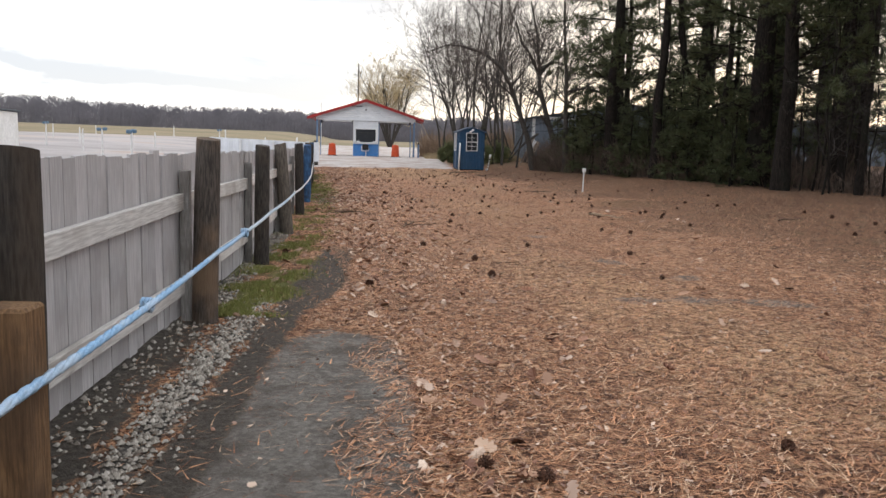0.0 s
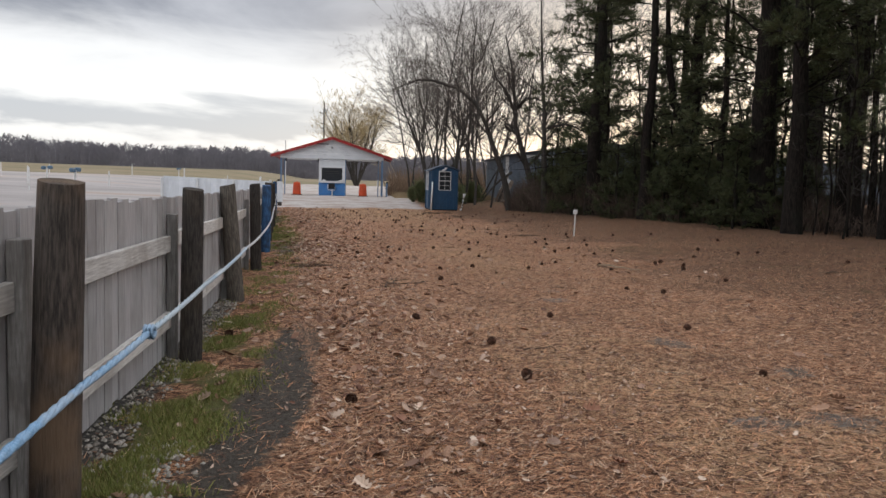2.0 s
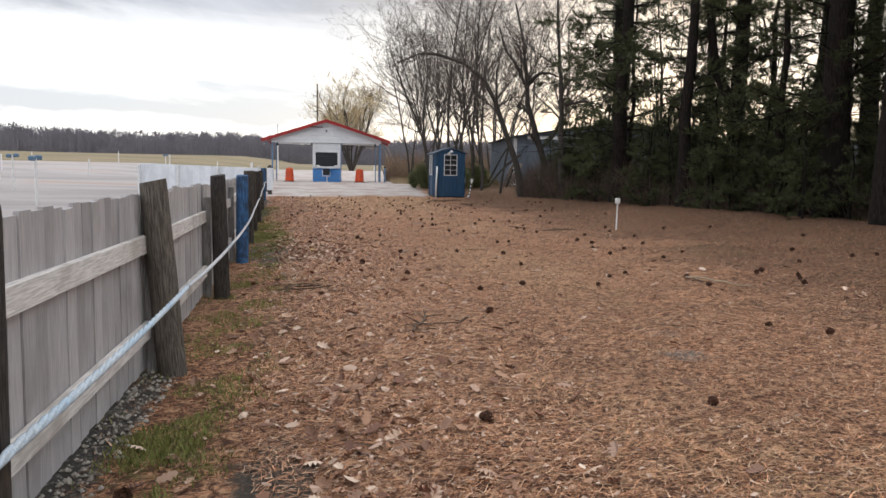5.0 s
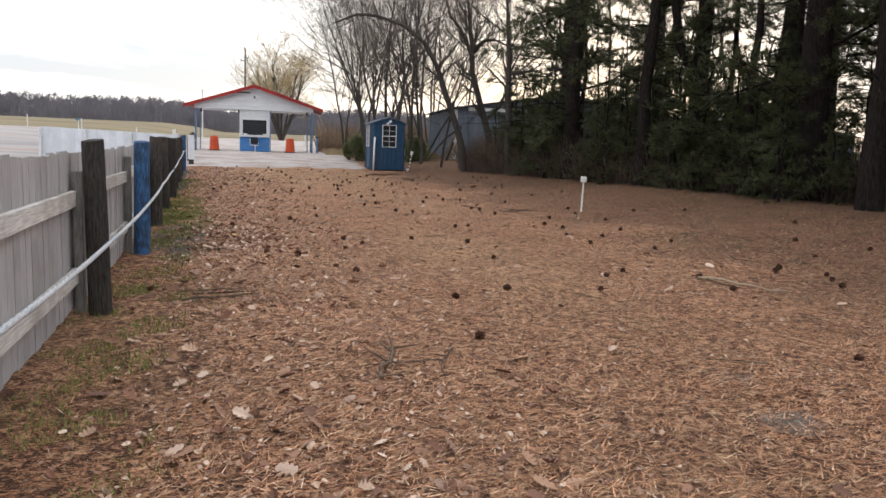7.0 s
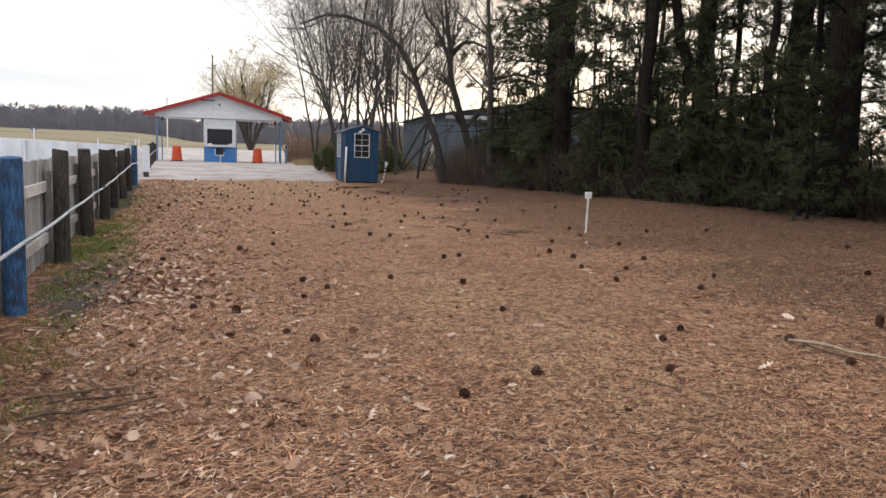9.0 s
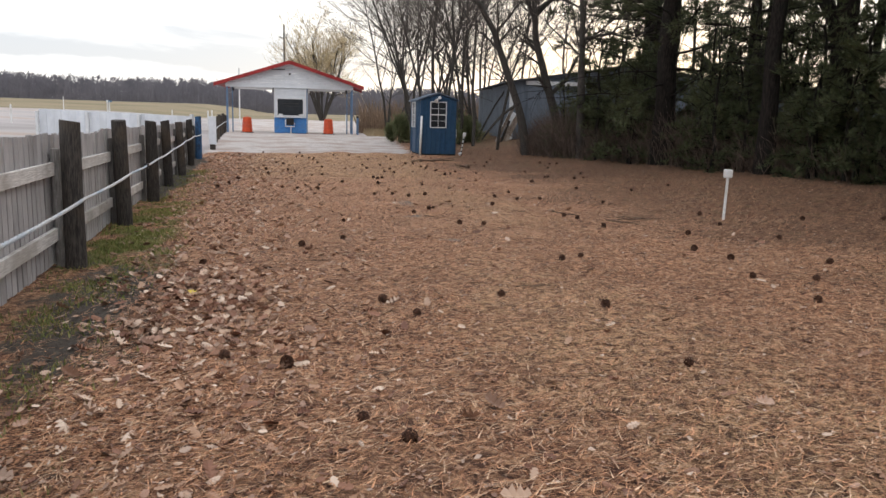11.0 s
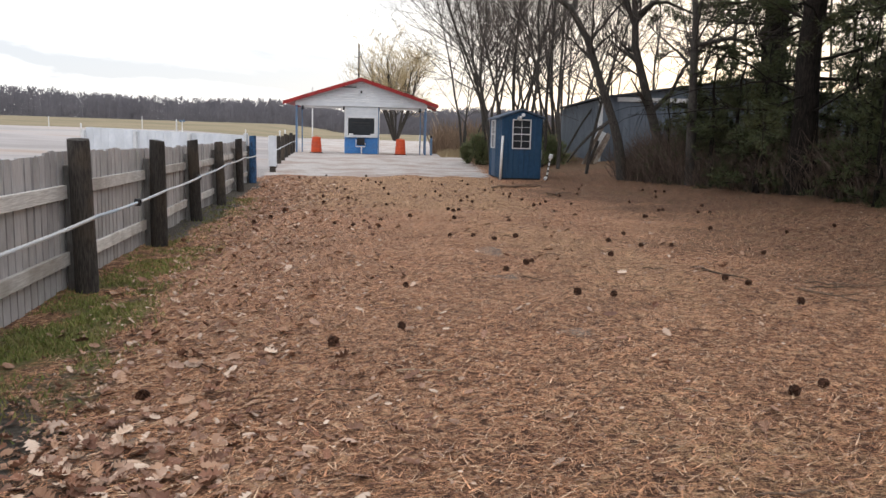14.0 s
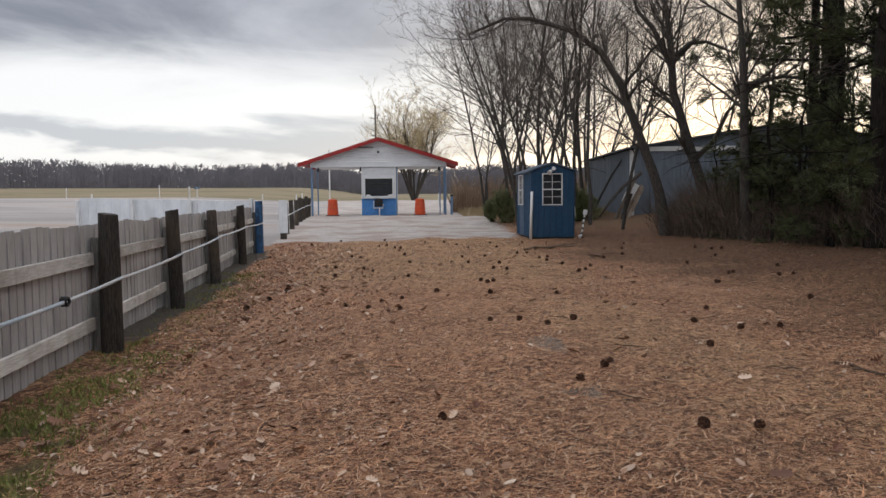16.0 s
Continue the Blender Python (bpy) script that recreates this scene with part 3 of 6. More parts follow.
w_lot = np.where(Y > 44, 1 - smooth01(-0.5, 0.5, X - (-4.6 - 0.11 * (Y - 47))), w_lot)
w_lot = np.maximum(w_lot, smooth01(20, 23, X) * (1 - smooth01(50, 54, Y)))
# bare dirt along the fence foot towards the driveway
far_foot = smooth01(27.5, 29.5, Y) * near
w_moss = w_moss * (1 - 0.85 * far_foot * (X < 3))
w_silt = np.maximum(w_silt, 0.85 * far_foot * smooth01(-0.6, -0.4, off) * (1 - smooth01(0.10, 0.45, off + 0.4 * wob)))
dist = np.hypot(X, Y - 10)
w_meadow = np.maximum(smooth01(118, 128, dist), smooth01(5.0, 7.0, X) * smooth01(48.5, 53, Y))
w_meadow = np.maximum(w_meadow, smooth01(2.2, 4.5, X) * smooth01(66, 72, Y))


def cover(name, r, g, b):
    at = gme.color_attributes.new(name, "FLOAT_COLOR", "POINT")
    at.data.foreach_set("color", np.stack([r, g, b, np.ones_like(r)], 1).astype(np.float32).ravel())


zero = np.zeros_like(X)
cover("cover_a", w_moss, w_gravel, w_tar)
cover("cover_b", w_apron, w_lot, w_meadow)
# old needles thicken towards the pines, and the painted tree shade with them
w_shaded_duff = 1.1 * smooth01(3.7, 8.2, X + 0.05 * (Y - 20) + 0.6 * np.sin(0.5 * Y) + 0.45 * np.sin(1.3 * Y + 0.7) + 0.3 * np.sin(2.7 * Y + X)) * (1 - smooth01(58, 66, Y)) * 0.95
w_straw = 0.72 * np.exp(-(((X - 2.9 - 0.3 * np.sin(0.3 * Y)) / 1.7) ** 2)) * (0.75 + 0.25 * np.sin(0.6 * Y + X)) * (Y < 46)
w_straw = np.maximum(w_straw, 0.62 * smooth01(29, 35, Y) * (Y < 47) * (1 - smooth01(3.2, 5.0, X)) * smooth01(0.8, 1.8, off))
cover("cover_c", w_silt, w_shaded_duff, w_straw)
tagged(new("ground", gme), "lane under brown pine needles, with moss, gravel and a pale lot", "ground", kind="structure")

# ---- rope posts beside the lane ----
rng = random.Random(4)


def post_shape(h, r, seed, sides=14):
    q = random.Random(seed)
    s = Shape()
    zs = [-0.25, 0.0, 0.12, 0.4, 0.7, 1.0, h - 0.03, h]
    ph = q.uniform(0, 6)
    for z in zs:
        k = r * (1.08 - 0.10 * z / h) * (0.985 if z == h else 1.0)
        for i in range(sides):
            w = 2 * math.pi * i / sides
            rr = k * (1 + 0.06 * math.sin(3 * w + ph + z) + 0.035 * math.sin(7 * w + 2 * z + ph) + q.uniform(-0.02, 0.02))
            s.v.append((rr * math.cos(w), rr * math.sin(w), z + (0.012 * math.sin(w + ph) if z > h - 0.05 else 0)))
    for j in range(len(zs) - 1):
        for i in range(sides):
            a, b = j * sides + i, j * sides + (i + 1) % sides
            s.f.append((a, b, b + sides, a + sides))
    cap = len(s.v)
    s.v += s.v[(len(zs) - 1) * sides:]
    s.f.append(tuple(range(cap, cap + sides)))
    return s


# y, height, radius, lean across, lean along, material, look
POSTS = [
    (3.97, 1.33, 0.082, 0.5, 0.0, "post", "dark weathered round wooden post beside the plank fence"),
    (6.81, 1.38, 0.088, 1.5, 0.0, "post_tan", "weathered round wooden post with a bare tan patch"),
    (9.64, 1.33, 0.080, 0.8, 0.0, "post", "dark weathered round wooden post standing in moss"),
    (12.7, 1.36, 0.090, -4.5, 1.0, "post_grey", "leaning grey-brown round wooden post in moss"),
    (15.84, 1.36, 0.082, -1.0, 0.0, "post", "dark weathered round wooden post in dry needles"),
    (19.06, 1.33, 0.088, 0.5, 0.0, "post_blue", "wooden post with flaking blue paint"),
    (22.1, 1.38, 0.090, 0.6, 0.0, "post", "dark weathered round wooden post beside gravel"),
    (25.12, 1.38, 0.094, -1.2, 0.0, "post", "dark weathered round wooden post in moss"),
    (28.09, 1.36, 0.094, 0.4, 0.0, "post", "dark weathered round wooden post in moss"),
    (31.19, 1.36, 0.090, -1.6, 0.0, "post", "dark weathered round wooden post beside the plank fence"),
    (34.18, 1.30, 0.088, -2.0, 0.0, "post", "slightly leaning dark round wooden post"),
    (38.3, 1.36, 0.090, -1.5, 0.0, "post", "dark weathered round wooden post near the fence end"),
    (41.6, 1.42, 0.105, 0.0, 0.0, "post_blue", "blue painted wooden post at the fence end"),
]
for i, (py, h, r, lean, tip, mat, label) in enumerate(POSTS):
    px = float(lane_edge(py))
    thing("wooden_post", post_shape(h, r, 30 + i), M[mat], label, "post", "rope posts along the lane", at=pose(px, py, hz(px, py), tip, lean, 0) @ pose(0, 0, 0, 0, 0, 37 * i), smooth=True)
stub = Shape().box(-0.075, -0.075, -0.3, 0.075, 0.075, 0.82, edge=0.012)
thing("short_post", stub, M["post_brown"], "short brown stained square wooden post beside the fence", "post", at=pose(-0.30, 3.62, hz(-0.30, 3.62)))

# posts beyond the driveway gap
for i in range(7):
    py = 50.2 + 3.1 * i
    px = -4.55 - 0.115 * (py - 47)
    h = 1.22 + 0.07 * math.sin(3 * i)
    thing("wooden_post", post_shape(h, 0.10, 60 + i), M["post"], "dark wooden post beside the pale driveway", "post", "rope posts along the driveway", at=pose(px, py, hz(px, py), 0, rng.uniform(-2, 2), 0) @ pose(0, 0, 0, 0, 0, 50 * i), smooth=True)


def rope(name, pts, r, mat, label):
    """A rope that sags between its ties."""
    path = []
    for (a, b) in zip(pts[:-1], pts[1:]):
        a, b = Vector(a), Vector(b)
        n = 10
        for k in range(n):
            t = k / n
            p = a.lerp(b, t)
            p.z -= 0.018 * 4 * t * (1 - t) * min(1.0, (b - a).length / 3.0)
            path.append(p)
    path.append(Vector(pts[-1]))
    s = Shape()
    for strand in range(3):
        line, total = [], 0.0
        for i in range(len(path) - 1):
            seg = (path[i + 1] - path[i]).length
            side = (path[i + 1] - path[i]).normalized().cross(Vector((0, 0, 1))).normalized()
            m = max(1, int(seg / 0.05))
            for k in range(m):
                w = (total + seg * k / m) * 2 * math.pi / 0.30 + strand * 2 * math.pi / 3
                c = path[i].lerp(path[i + 1], k / m)
                line.append(c + side * (0.36 * r * math.cos(w)) + Vector((0, 0, 0.36 * r * math.sin(w))))
            total += seg
        s.tube(line, [0.62 * r] * len(line), 5)
    return thing(name, s, M[mat], label, "rope", smooth=True)


def tie(y, z, dx=0.11):
    return (float(lane_edge(y)) + dx, y, z)


rope("rope", [(-0.16, 0.6, 0.50), (-0.20, 3.43, 0.555), tie(6.81, 0.55), tie(7.9, 0.562)], 0.021, "rope_blue", "sky-blue braided rope slung along the wooden posts")
rope("rope", [tie(7.9, 0.562), tie(9.64, 0.60), tie(12.7, 0.625)], 0.020, "rope_pale", "pale blue weathered rope slung along the wooden posts")
rope("rope", [tie(12.7, 0.625), tie(15.84, 0.605), tie(19.06, 0.64), tie(22.1, 0.67), tie(25.12, 0.70), tie(28.09, 0.73), tie(31.19, 0.765), tie(34.18, 0.85), tie(38.3, 0.87), tie(41.6, 0.86, 0.13)], 0.019, "rope_white", "white weathered rope slung along the wooden posts")
rope("rope", [(-4.4, 47.6, 0.95)] + [(-4.55 - 0.115 * (y - 47) + 0.13, y, hz(-5, y) + 0.75) for y in (50.2, 53.3, 56.4, 59.5, 62.6, 65.7, 68.8)], 0.022, "rope_white", "white rope along the driveway posts")


def knot(x, y, z, mat):
    s = Shape()
    for k in range(3):
        ring = [(x + 0.02 * (k - 1), y + 0.033 * math.cos(a), z + 0.033 * math.sin(a)) for a in np.linspace(0, 2 * math.pi, 9)]
        s.tube(ring, [0.012] * 9, 5)
    return thing("rope_knot", s, M[mat], "knotted tie on the rope", "knot", "rope ties", smooth=True)


knot(edge_at(5.1) + 0.11, 5.1, 0.495, "rope_blue")
knot(float(lane_edge(31.19)) + 0.11, 31.0, 0.745, "black")
knot(float(lane_edge(26.6)) + 0.11, 26.6, 0.70, "black")
knot(edge_at(7.9) + 0.11, 7.9, 0.562, "rope_blue")

# ---- plank fence: boards behind two rails ----
FENCE_OFF = -0.21
fence = root("plank_fence", pose(0, 0, 0), "grey weathered vertical plank fence on two rails", "fence")
board_meshes = []
for k in range(5):
    q = random.Random(90 + k)
    top = 1.265 + q.uniform(-0.012, 0.012)
    s = Shape()
    w, t = 0.0635, 0.011
    s.add([(-t, -w, 0.03), (t, -w, 0.03), (t, w, 0.03), (-t, w, 0.03), (-t, -w, top), (t, -w, top + q.uniform(-0.006, 0.006)), (t, w, top), (-t, w, top)], [(3, 2, 1, 0), (4, 5, 6, 7), (0, 1, 5, 4), (1, 2, 6, 5), (2, 3, 7, 6), (3, 0, 4, 7)])
    board_meshes.append(s.mesh("board", M["board"]))


def fence_dir(y):
    return math.degrees(math.atan2(-(float(lane_edge(y + 0.5)) - float(lane_edge(y - 0.5))), 1.0))


rail_ys = [0.6] + [p[0] for p in POSTS]
for a, b in zip(rail_ys[:-1], rail_ys[1:]):
    xa, xb = float(lane_edge(a)) + FENCE_OFF, float(lane_edge(b)) + FENCE_OFF
    turn = math.degrees(math.atan2(-(xb - xa), b - a))
    length = math.hypot(xb - xa, b - a)
    for z in (0.30, 0.92):
        s = Shape().box(0.016, 0.045, -0.062, 0.056, length + 0.02, 0.062, edge=0.004)
        o = part("rail", s, M["rail"], fence)
        dip = 0.05 if a == 3.97 and z > 0.5 else 0.0
        o.matrix_world = pose(xa, a, hz(xa, a) + z - dip + rng.uniform(-0.015, 0.015), rng.uniform(-0.25, 0.25) + math.degrees(dip / length), 0, turn)
    s = Shape().box(0.016, -0.045, -0.2, 0.088, 0.042, 1.13 + rng.uniform(-0.02, 0.02), edge=0.006)
    o = part("fence_post", s, M["fence_post"], fence, "thin grey square fence post")
    o.matrix_world = pose(xb, b + 0.07, hz(xb, b), 0, 0, turn)
# a second row of boards behind covers the gaps, coloured dark for their shade
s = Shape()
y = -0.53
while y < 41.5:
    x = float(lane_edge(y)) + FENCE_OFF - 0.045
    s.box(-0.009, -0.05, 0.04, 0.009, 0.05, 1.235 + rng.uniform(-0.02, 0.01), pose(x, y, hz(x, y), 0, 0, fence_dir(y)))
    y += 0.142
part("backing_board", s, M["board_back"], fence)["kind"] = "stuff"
y = -0.6
while y < 41.6:
    x = float(lane_edge(y)) + FENCE_OFF
    o = part("board", rng.choice(board_meshes), None, fence)
    o.matrix_world = pose(x + rng.uniform(-0.007, 0.003), y, hz(x, y) + rng.uniform(-0.012, 0.008), rng.uniform(-0.5, 0.5), rng.uniform(-0.4, 0.4), fence_dir(y) + rng.uniform(-1.5, 1.5)) @ Matrix.Diagonal((1, 1.085 if y < 18 else 0.93, 1, 1))
    y += 0.142

# ---- white panel fence that turns into the lot ----
pf = root("white_fence", pose(-4.2, 41.75, 0), "white painted solid board fence turning into the lot", "fence")
pa, pb = Vector((-4.2, 41.75)), Vector((-9.9, 43.75))
pl = (pb - pa).length
pturn = math.degrees(math.atan2(pb.y - pa.y, pb.x - pa.x))
white_board = Shape().box(0.003, -0.012, 0.0, 0.297, 0.012, 1.0, edge=0.003).mesh("panel", M["panel_white"])
for k in range(20):
    t = k * 0.3 / pl
    p = pa.lerp(pb, t)
    o = part("panel", white_board, None, pf)
    z = hz(p.x, p.y)
    o.matrix_world = pose(p.x, p.y, z + 0.02, 0, 0, pturn) @ Matrix.Diagonal((1, 1, 1.44 + 0.14 * t - z, 1))
for k in range(4):
    p = pa.lerp(pb, k / 3)
    part("fence_post", Shape().box(-0.05, 0.015, -0.2, 0.05, 0.11, 1.5, edge=0.006), M["white"], pf).matrix_world = pose(p.x, p.y, hz(p.x, p.y), 0, 0, pturn)

# white end board at the driveway
eb = root("end_board", pose(-4.4, 47.0, hz(-4.4, 47.0)), "narrow white painted board standing at the driveway edge", "board")
part("panel", Shape().box(-0.15, -0.02, 0.22, 0.15, 0.02, 1.36, edge=0.006), M["panel_white"], eb)
part("foot", Shape().box(-0.12, 0.022, -0.2, 0.1, 0.1, 1.0, edge=0.008), M["post"], eb, "dark wooden foot post")


# ---- plants ----
def grow(s, leaves, p, d, length, r, level, top, q, spread, gravity, sides, thin=0.007):
    """A limb with side limbs; tips go to the shape of fine twigs."""
    n = (8, 6, 4, 3, 2)[level]
    pts, rad = [p.copy()], [r]
    d = d.normalized()
    for i in range(n):
        bend = Vector((q.uniform(-1, 1), q.uniform(-1, 1), q.uniform(-0.6, 0.8))) * (0.13 + 0.07 * level)
        d = (d + bend + Vector((0, 0, gravity))).normalized()
        pts.append(pts[-1] + d * (length / n))
        rad.append(r * (1 - (i + 1) / n * (0.72 if level < 3 else 0.85)))
    (s if level < 2 else leaves).tube(pts, rad, sides[level], caps=False)
    if level >= top:
        return
    count = ((10, 8, 5, 3)[level])
    for k in range(count):
        t = q.uniform(0.30 if level == 0 else 0.2, 1.0)
        i = min(int(t * n), n - 1)
        b = pts[i].lerp(pts[i + 1], t * n - i)
        ax = (pts[i + 1] - pts[i]).normalized()
        out = ax.orthogonal().normalized()
        out.rotate(Matrix.Rotation(q.uniform(0, 6.283), 3, ax))
        nd = ax * q.uniform(0.7, 1.1) + out * q.uniform(spread * 0.6, spread * 1.2)
        grow(s, leaves, b, nd, length * q.uniform(0.36, 0.58) * (1.1 - 0.35 * t), max(rad[i] * q.uniform(0.36, 0.58), thin), level + 1, top, q, spread, gravity, sides, thin)


def bare_tree(at, h, r, seed, label, first=(0, 0, 1), spread=0.75, gravity=0.05, top=3, twig="twig_grey", bark="bark_grey", name="bare_tree", group="bare trees behind the shed", stems=1, thin=0.007):
    q = random.Random(seed)
    s, tw = Shape(), Shape()
    for k in range(stems):
        w = 6.283 * k / stems + q.uniform(-0.4, 0.4)
        out = Vector((math.cos(w), math.sin(w), 0)) * (0.10 if stems > 1 else 0)
        d = Vector(first) + out * (3.2 if stems > 1 else 0)
        grow(s, tw, Vector((0, 0, -0.2)) + out * 1.5, d, h * (1 if stems == 1 else q.uniform(0.75, 1.0)), r * (1 if stems == 1 else q.uniform(0.6, 1)), 0, top, q, spread, gravity, (8, 6, 4, 3, 3), thin)
    t = root(name, at, label, "tree", group)
    part("trunk", s, M[bark], t, smooth=True)
    part("crown", tw, M[twig], t, "fine bare twigs")
    return t


def ground_at(x, y, rz=0.0, dz=0.0):
    return pose(x, y, hz(x, y) + dz, 0, 0, rz)


def tuft(s, p, d, q, n=7, length=0.24, width=0.016):
    for k in range(n):
        e = (d + Vector((q.uniform(-1, 1), q.uniform(-1, 1), q.uniform(-0.8, 1.0))) * 0.75).normalized() * length * q.uniform(0.7, 1.2)
        w = e.cross(Vector((q.uniform(-1, 1), q.uniform(-1, 1), 1))).normalized() * width
        i = len(s.v)
        s.v += [tuple(p - w), tuple(p + w), tuple(p + e)]
        s.f.append((i, i + 1, i + 2))


def shoot(s, fo, p, d, L, q, tufts, size, width):
    """A side shoot that carries tufts of needles along its outer part."""
    mid = p + d * L * 0.55 + Vector((0, 0, -0.05 * L))
    end = p + d * L + Vector((q.uniform(-0.1, 0.1), q.uniform(-0.1, 0.1), q.uniform(-0.05, 0.12))) * L
    s.tube([p, mid, end], [0.012, 0.008, 0.003], 3, caps=False)
    for k in range(tufts):
        t = 0.25 + 0.75 * (k + q.random()) / tufts
        c = p.lerp(mid, t / 0.55) if t < 0.55 else mid.lerp(end, (t - 0.55) / 0.45)
        tuft(fo, c + Vector((q.uniform(-0.06, 0.06), q.uniform(-0.06, 0.06), q.uniform(-0.04, 0.06))), d * 0.8 + Vector((0, 0, 0.25)), q, 10, size, width)


def pine(at, h, r, low, reach, seed, label, dens=1.0, group="pines beside the lane", name="pine_tree", foliage="needle_green", fork=0.0, lean_to=(0.0, 0.0)):
    """A pine: tapered trunk, dead stubs, crooked limbs with side shoots, clumped needles with gaps between."""
    q = random.Random(seed)
    s, fo = Shape(), Shape()
    tall = h > 8
    lean = Vector((lean_to[0] + q.uniform(-0.015, 0.015), lean_to[1] + q.uniform(-0.015, 0.015), 1))
    n = 10
    spine = [Vector((lean.x * h * k / n + 0.07 * q.uniform(-1, 1) * (k > 1), lean.y * h * k / n + 0.07 * q.uniform(-1, 1) * (k > 1), h * k / n - (0.3 if k == 0 else 0))) for k in range(n + 1)]
    s.tube(spine, [r * (1.3 if k == 0 else 1.0) * (1 - 0.90 * (k / n) ** 1.2) + 0.01 for k in range(n + 1)], 12, caps=False)
    if fork:
        i = int(fork / h * n)
        c = spine[i].lerp(spine[i + 1], fork / h * n - i)
        s.tube([c, c + Vector((-0.25, 0, 0.6)), c + Vector((-0.75, 0.1, 1.5)), c + Vector((-1.0, 0.2, 3.2)), c + Vector((-1.2, 0.2, 6.0))], [0.6 * r, 0.55 * r, 0.5 * r, 0.42 * r, 0.2 * r], 9, caps=False)
    z = low
    while z < h * 0.97:
        f = z / h
        i = min(int(f * n), n - 1)
        c = spine[i].lerp(spine[i + 1], f * n - i)
        for k in range(q.randint(2, 3)):
            w = q.uniform(0, 6.283)
            L = reach * (1 - f) ** 0.7 * q.uniform(0.5, 1.1)
            dead = tall and z < low + 2.2 and q.random() < 0.55
            d = Vector((math.cos(w), math.sin(w), q.uniform(-0.15, 0.55)))
            pts, rad = [c], [max(0.010, 0.24 * r * (1 - f) * q.uniform(0.35, 1.0)) * (0.5 if dead else 1.0)]
            m = 7
            for j in range(m):
                d = (d + Vector((q.uniform(-0.28, 0.28), q.uniform(-0.28, 0.28), q.uniform(-0.22, 0.20)))).normalized()
                pts.append(pts[-1] + d * L / m)
                rad.append(rad[0] * (1 - (j + 1) / m * 0.85))
            s.tube(pts, rad, 5, caps=False)
            high = tall and z > 10.5
            count = int((2.2 if dead else 9.0 if not high else 6.0) * dens * L / 2) + 1
            for j in range(count):
                t = q.uniform(0.22, 1.0) * m
                a = min(int(t), m - 1)
                p = pts[a].lerp(pts[a + 1], t - a)
                ax = (pts[a + 1] - pts[a]).normalized()
                side = ax.orthogonal().normalized()
                side.rotate(Matrix.Rotation(q.uniform(0, 6.283), 3, ax))
                side.z *= 0.45
                sd = (ax * q.uniform(0.4, 1.0) + side).normalized()
                sl = (0.28 if not tall else 0.5) * q.uniform(0.6, 1.3)
                if dead:
                    s.tube([p, p + sd * sl, p + sd * sl * 1.6 + Vector((0, 0, -0.1))], [0.010, 0.007, 0.003], 3, caps=False)
                elif high:
                    shoot(s, fo, p, sd, sl * 1.3, q, 3, 0.34, 0.017)
                else:
                    shoot(s, fo, p, sd, sl, q, 6 if tall else 4, 0.19 if tall else 0.16, 0.0075 if tall else 0.0068)
        z += q.uniform(0.38, 0.7) * (1.0 if tall else 0.55)
    t = root(name, at, label, "tree", group)
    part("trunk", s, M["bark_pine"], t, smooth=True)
    part("crown", fo, M[foliage], t, "dark green needle foliage")
    return t


# ---- ticket shelter ----
BX, BY = -2.75, 70.5
BZ = hz(BX, BY)
sh = root("ticket_shelter", pose(BX, BY, BZ), "white ticket booth under a red-edged gable roof on blue posts", "shelter")
# local: x across, y back, z up
EAVE, PEAK, HALF, DEEP = 3.28, 4.93, 5.18, 5.2
for sgn, nm in ((-1, 0), (1, 1)):
    s = Shape()
    n = Vector((0, 0, 0.10))
    a, b = Vector((0, -0.45, PEAK)), Vector((sgn * HALF, -0.45, EAVE))
    a2, b2 = Vector((0, DEEP, PEAK)), Vector((sgn * HALF, DEEP, EAVE))
    v = [a, b, b2, a2, a + n, b + n, b2 + n, a2 + n]
    s.add([tuple(p) for p in v], [(0, 1, 2, 3), (7, 6, 5, 4), (0, 4, 5, 1), (1, 5, 6, 2), (2, 6, 7, 3)])
    part("roof", s, M["roof_red"], sh, "red metal roof slope")
    for y0 in (-0.49, DEEP):
        s = Shape().add([(0, y0, PEAK - 0.12), (sgn * (HALF + 0.02), y0, EAVE - 0.12), (sgn * (HALF + 0.02), y0, EAVE + 0.13), (0, y0, PEAK + 0.13), (0, y0 + 0.037, PEAK - 0.12), (sgn * (HALF + 0.02), y0 + 0.037, EAVE - 0.12), (sgn * (HALF + 0.02), y0 + 0.037, EAVE + 0.13), (0, y0 + 0.037, PEAK + 0.13)], [(0, 1, 2, 3), (7, 6, 5, 4), (0, 4, 5, 1), (1, 5, 6, 2), (3, 2, 6, 7)])
        part("fascia", s, M["red"], sh, "red painted gable trim")
# gable wall of lapped boards
LINT = 3.17
z = LINT
while z < PEAK - 0.2:
    z1 = min(z + 0.164, PEAK - 0.13)
    w0, w1 = (min(4.42, (PEAK - 0.05 - h) / (PEAK - EAVE) * HALF) for h in (z, z1))
    v = [(-w0, -0.10, z), (w0, -0.10, z), (w1, -0.085, z1), (-w1, -0.085, z1), (-w0, -0.07, z), (w0, -0.07, z), (w1, -0.07, z1), (-w1, -0.07, z1)]
    part("siding_board", Shape().add(v, [(0, 1, 2, 3), (7, 6, 5, 4), (0, 4, 5, 1), (1, 5, 6, 2), (2, 6, 7, 3), (3, 7, 4, 0)]), M["siding"], sh)
    z += 0.17
part("lintel", Shape().box(-4.45, -0.06, LINT - 0.02, 4.45, 0.06, LINT + 0.22, edge=0.01), M["siding"], sh)
part("gable_vent", Shape().box(-0.06, -0.14, 4.05, 0.06, -0.102, 4.2, edge=0.01), M["black"], sh, "small dark lamp under the gable")
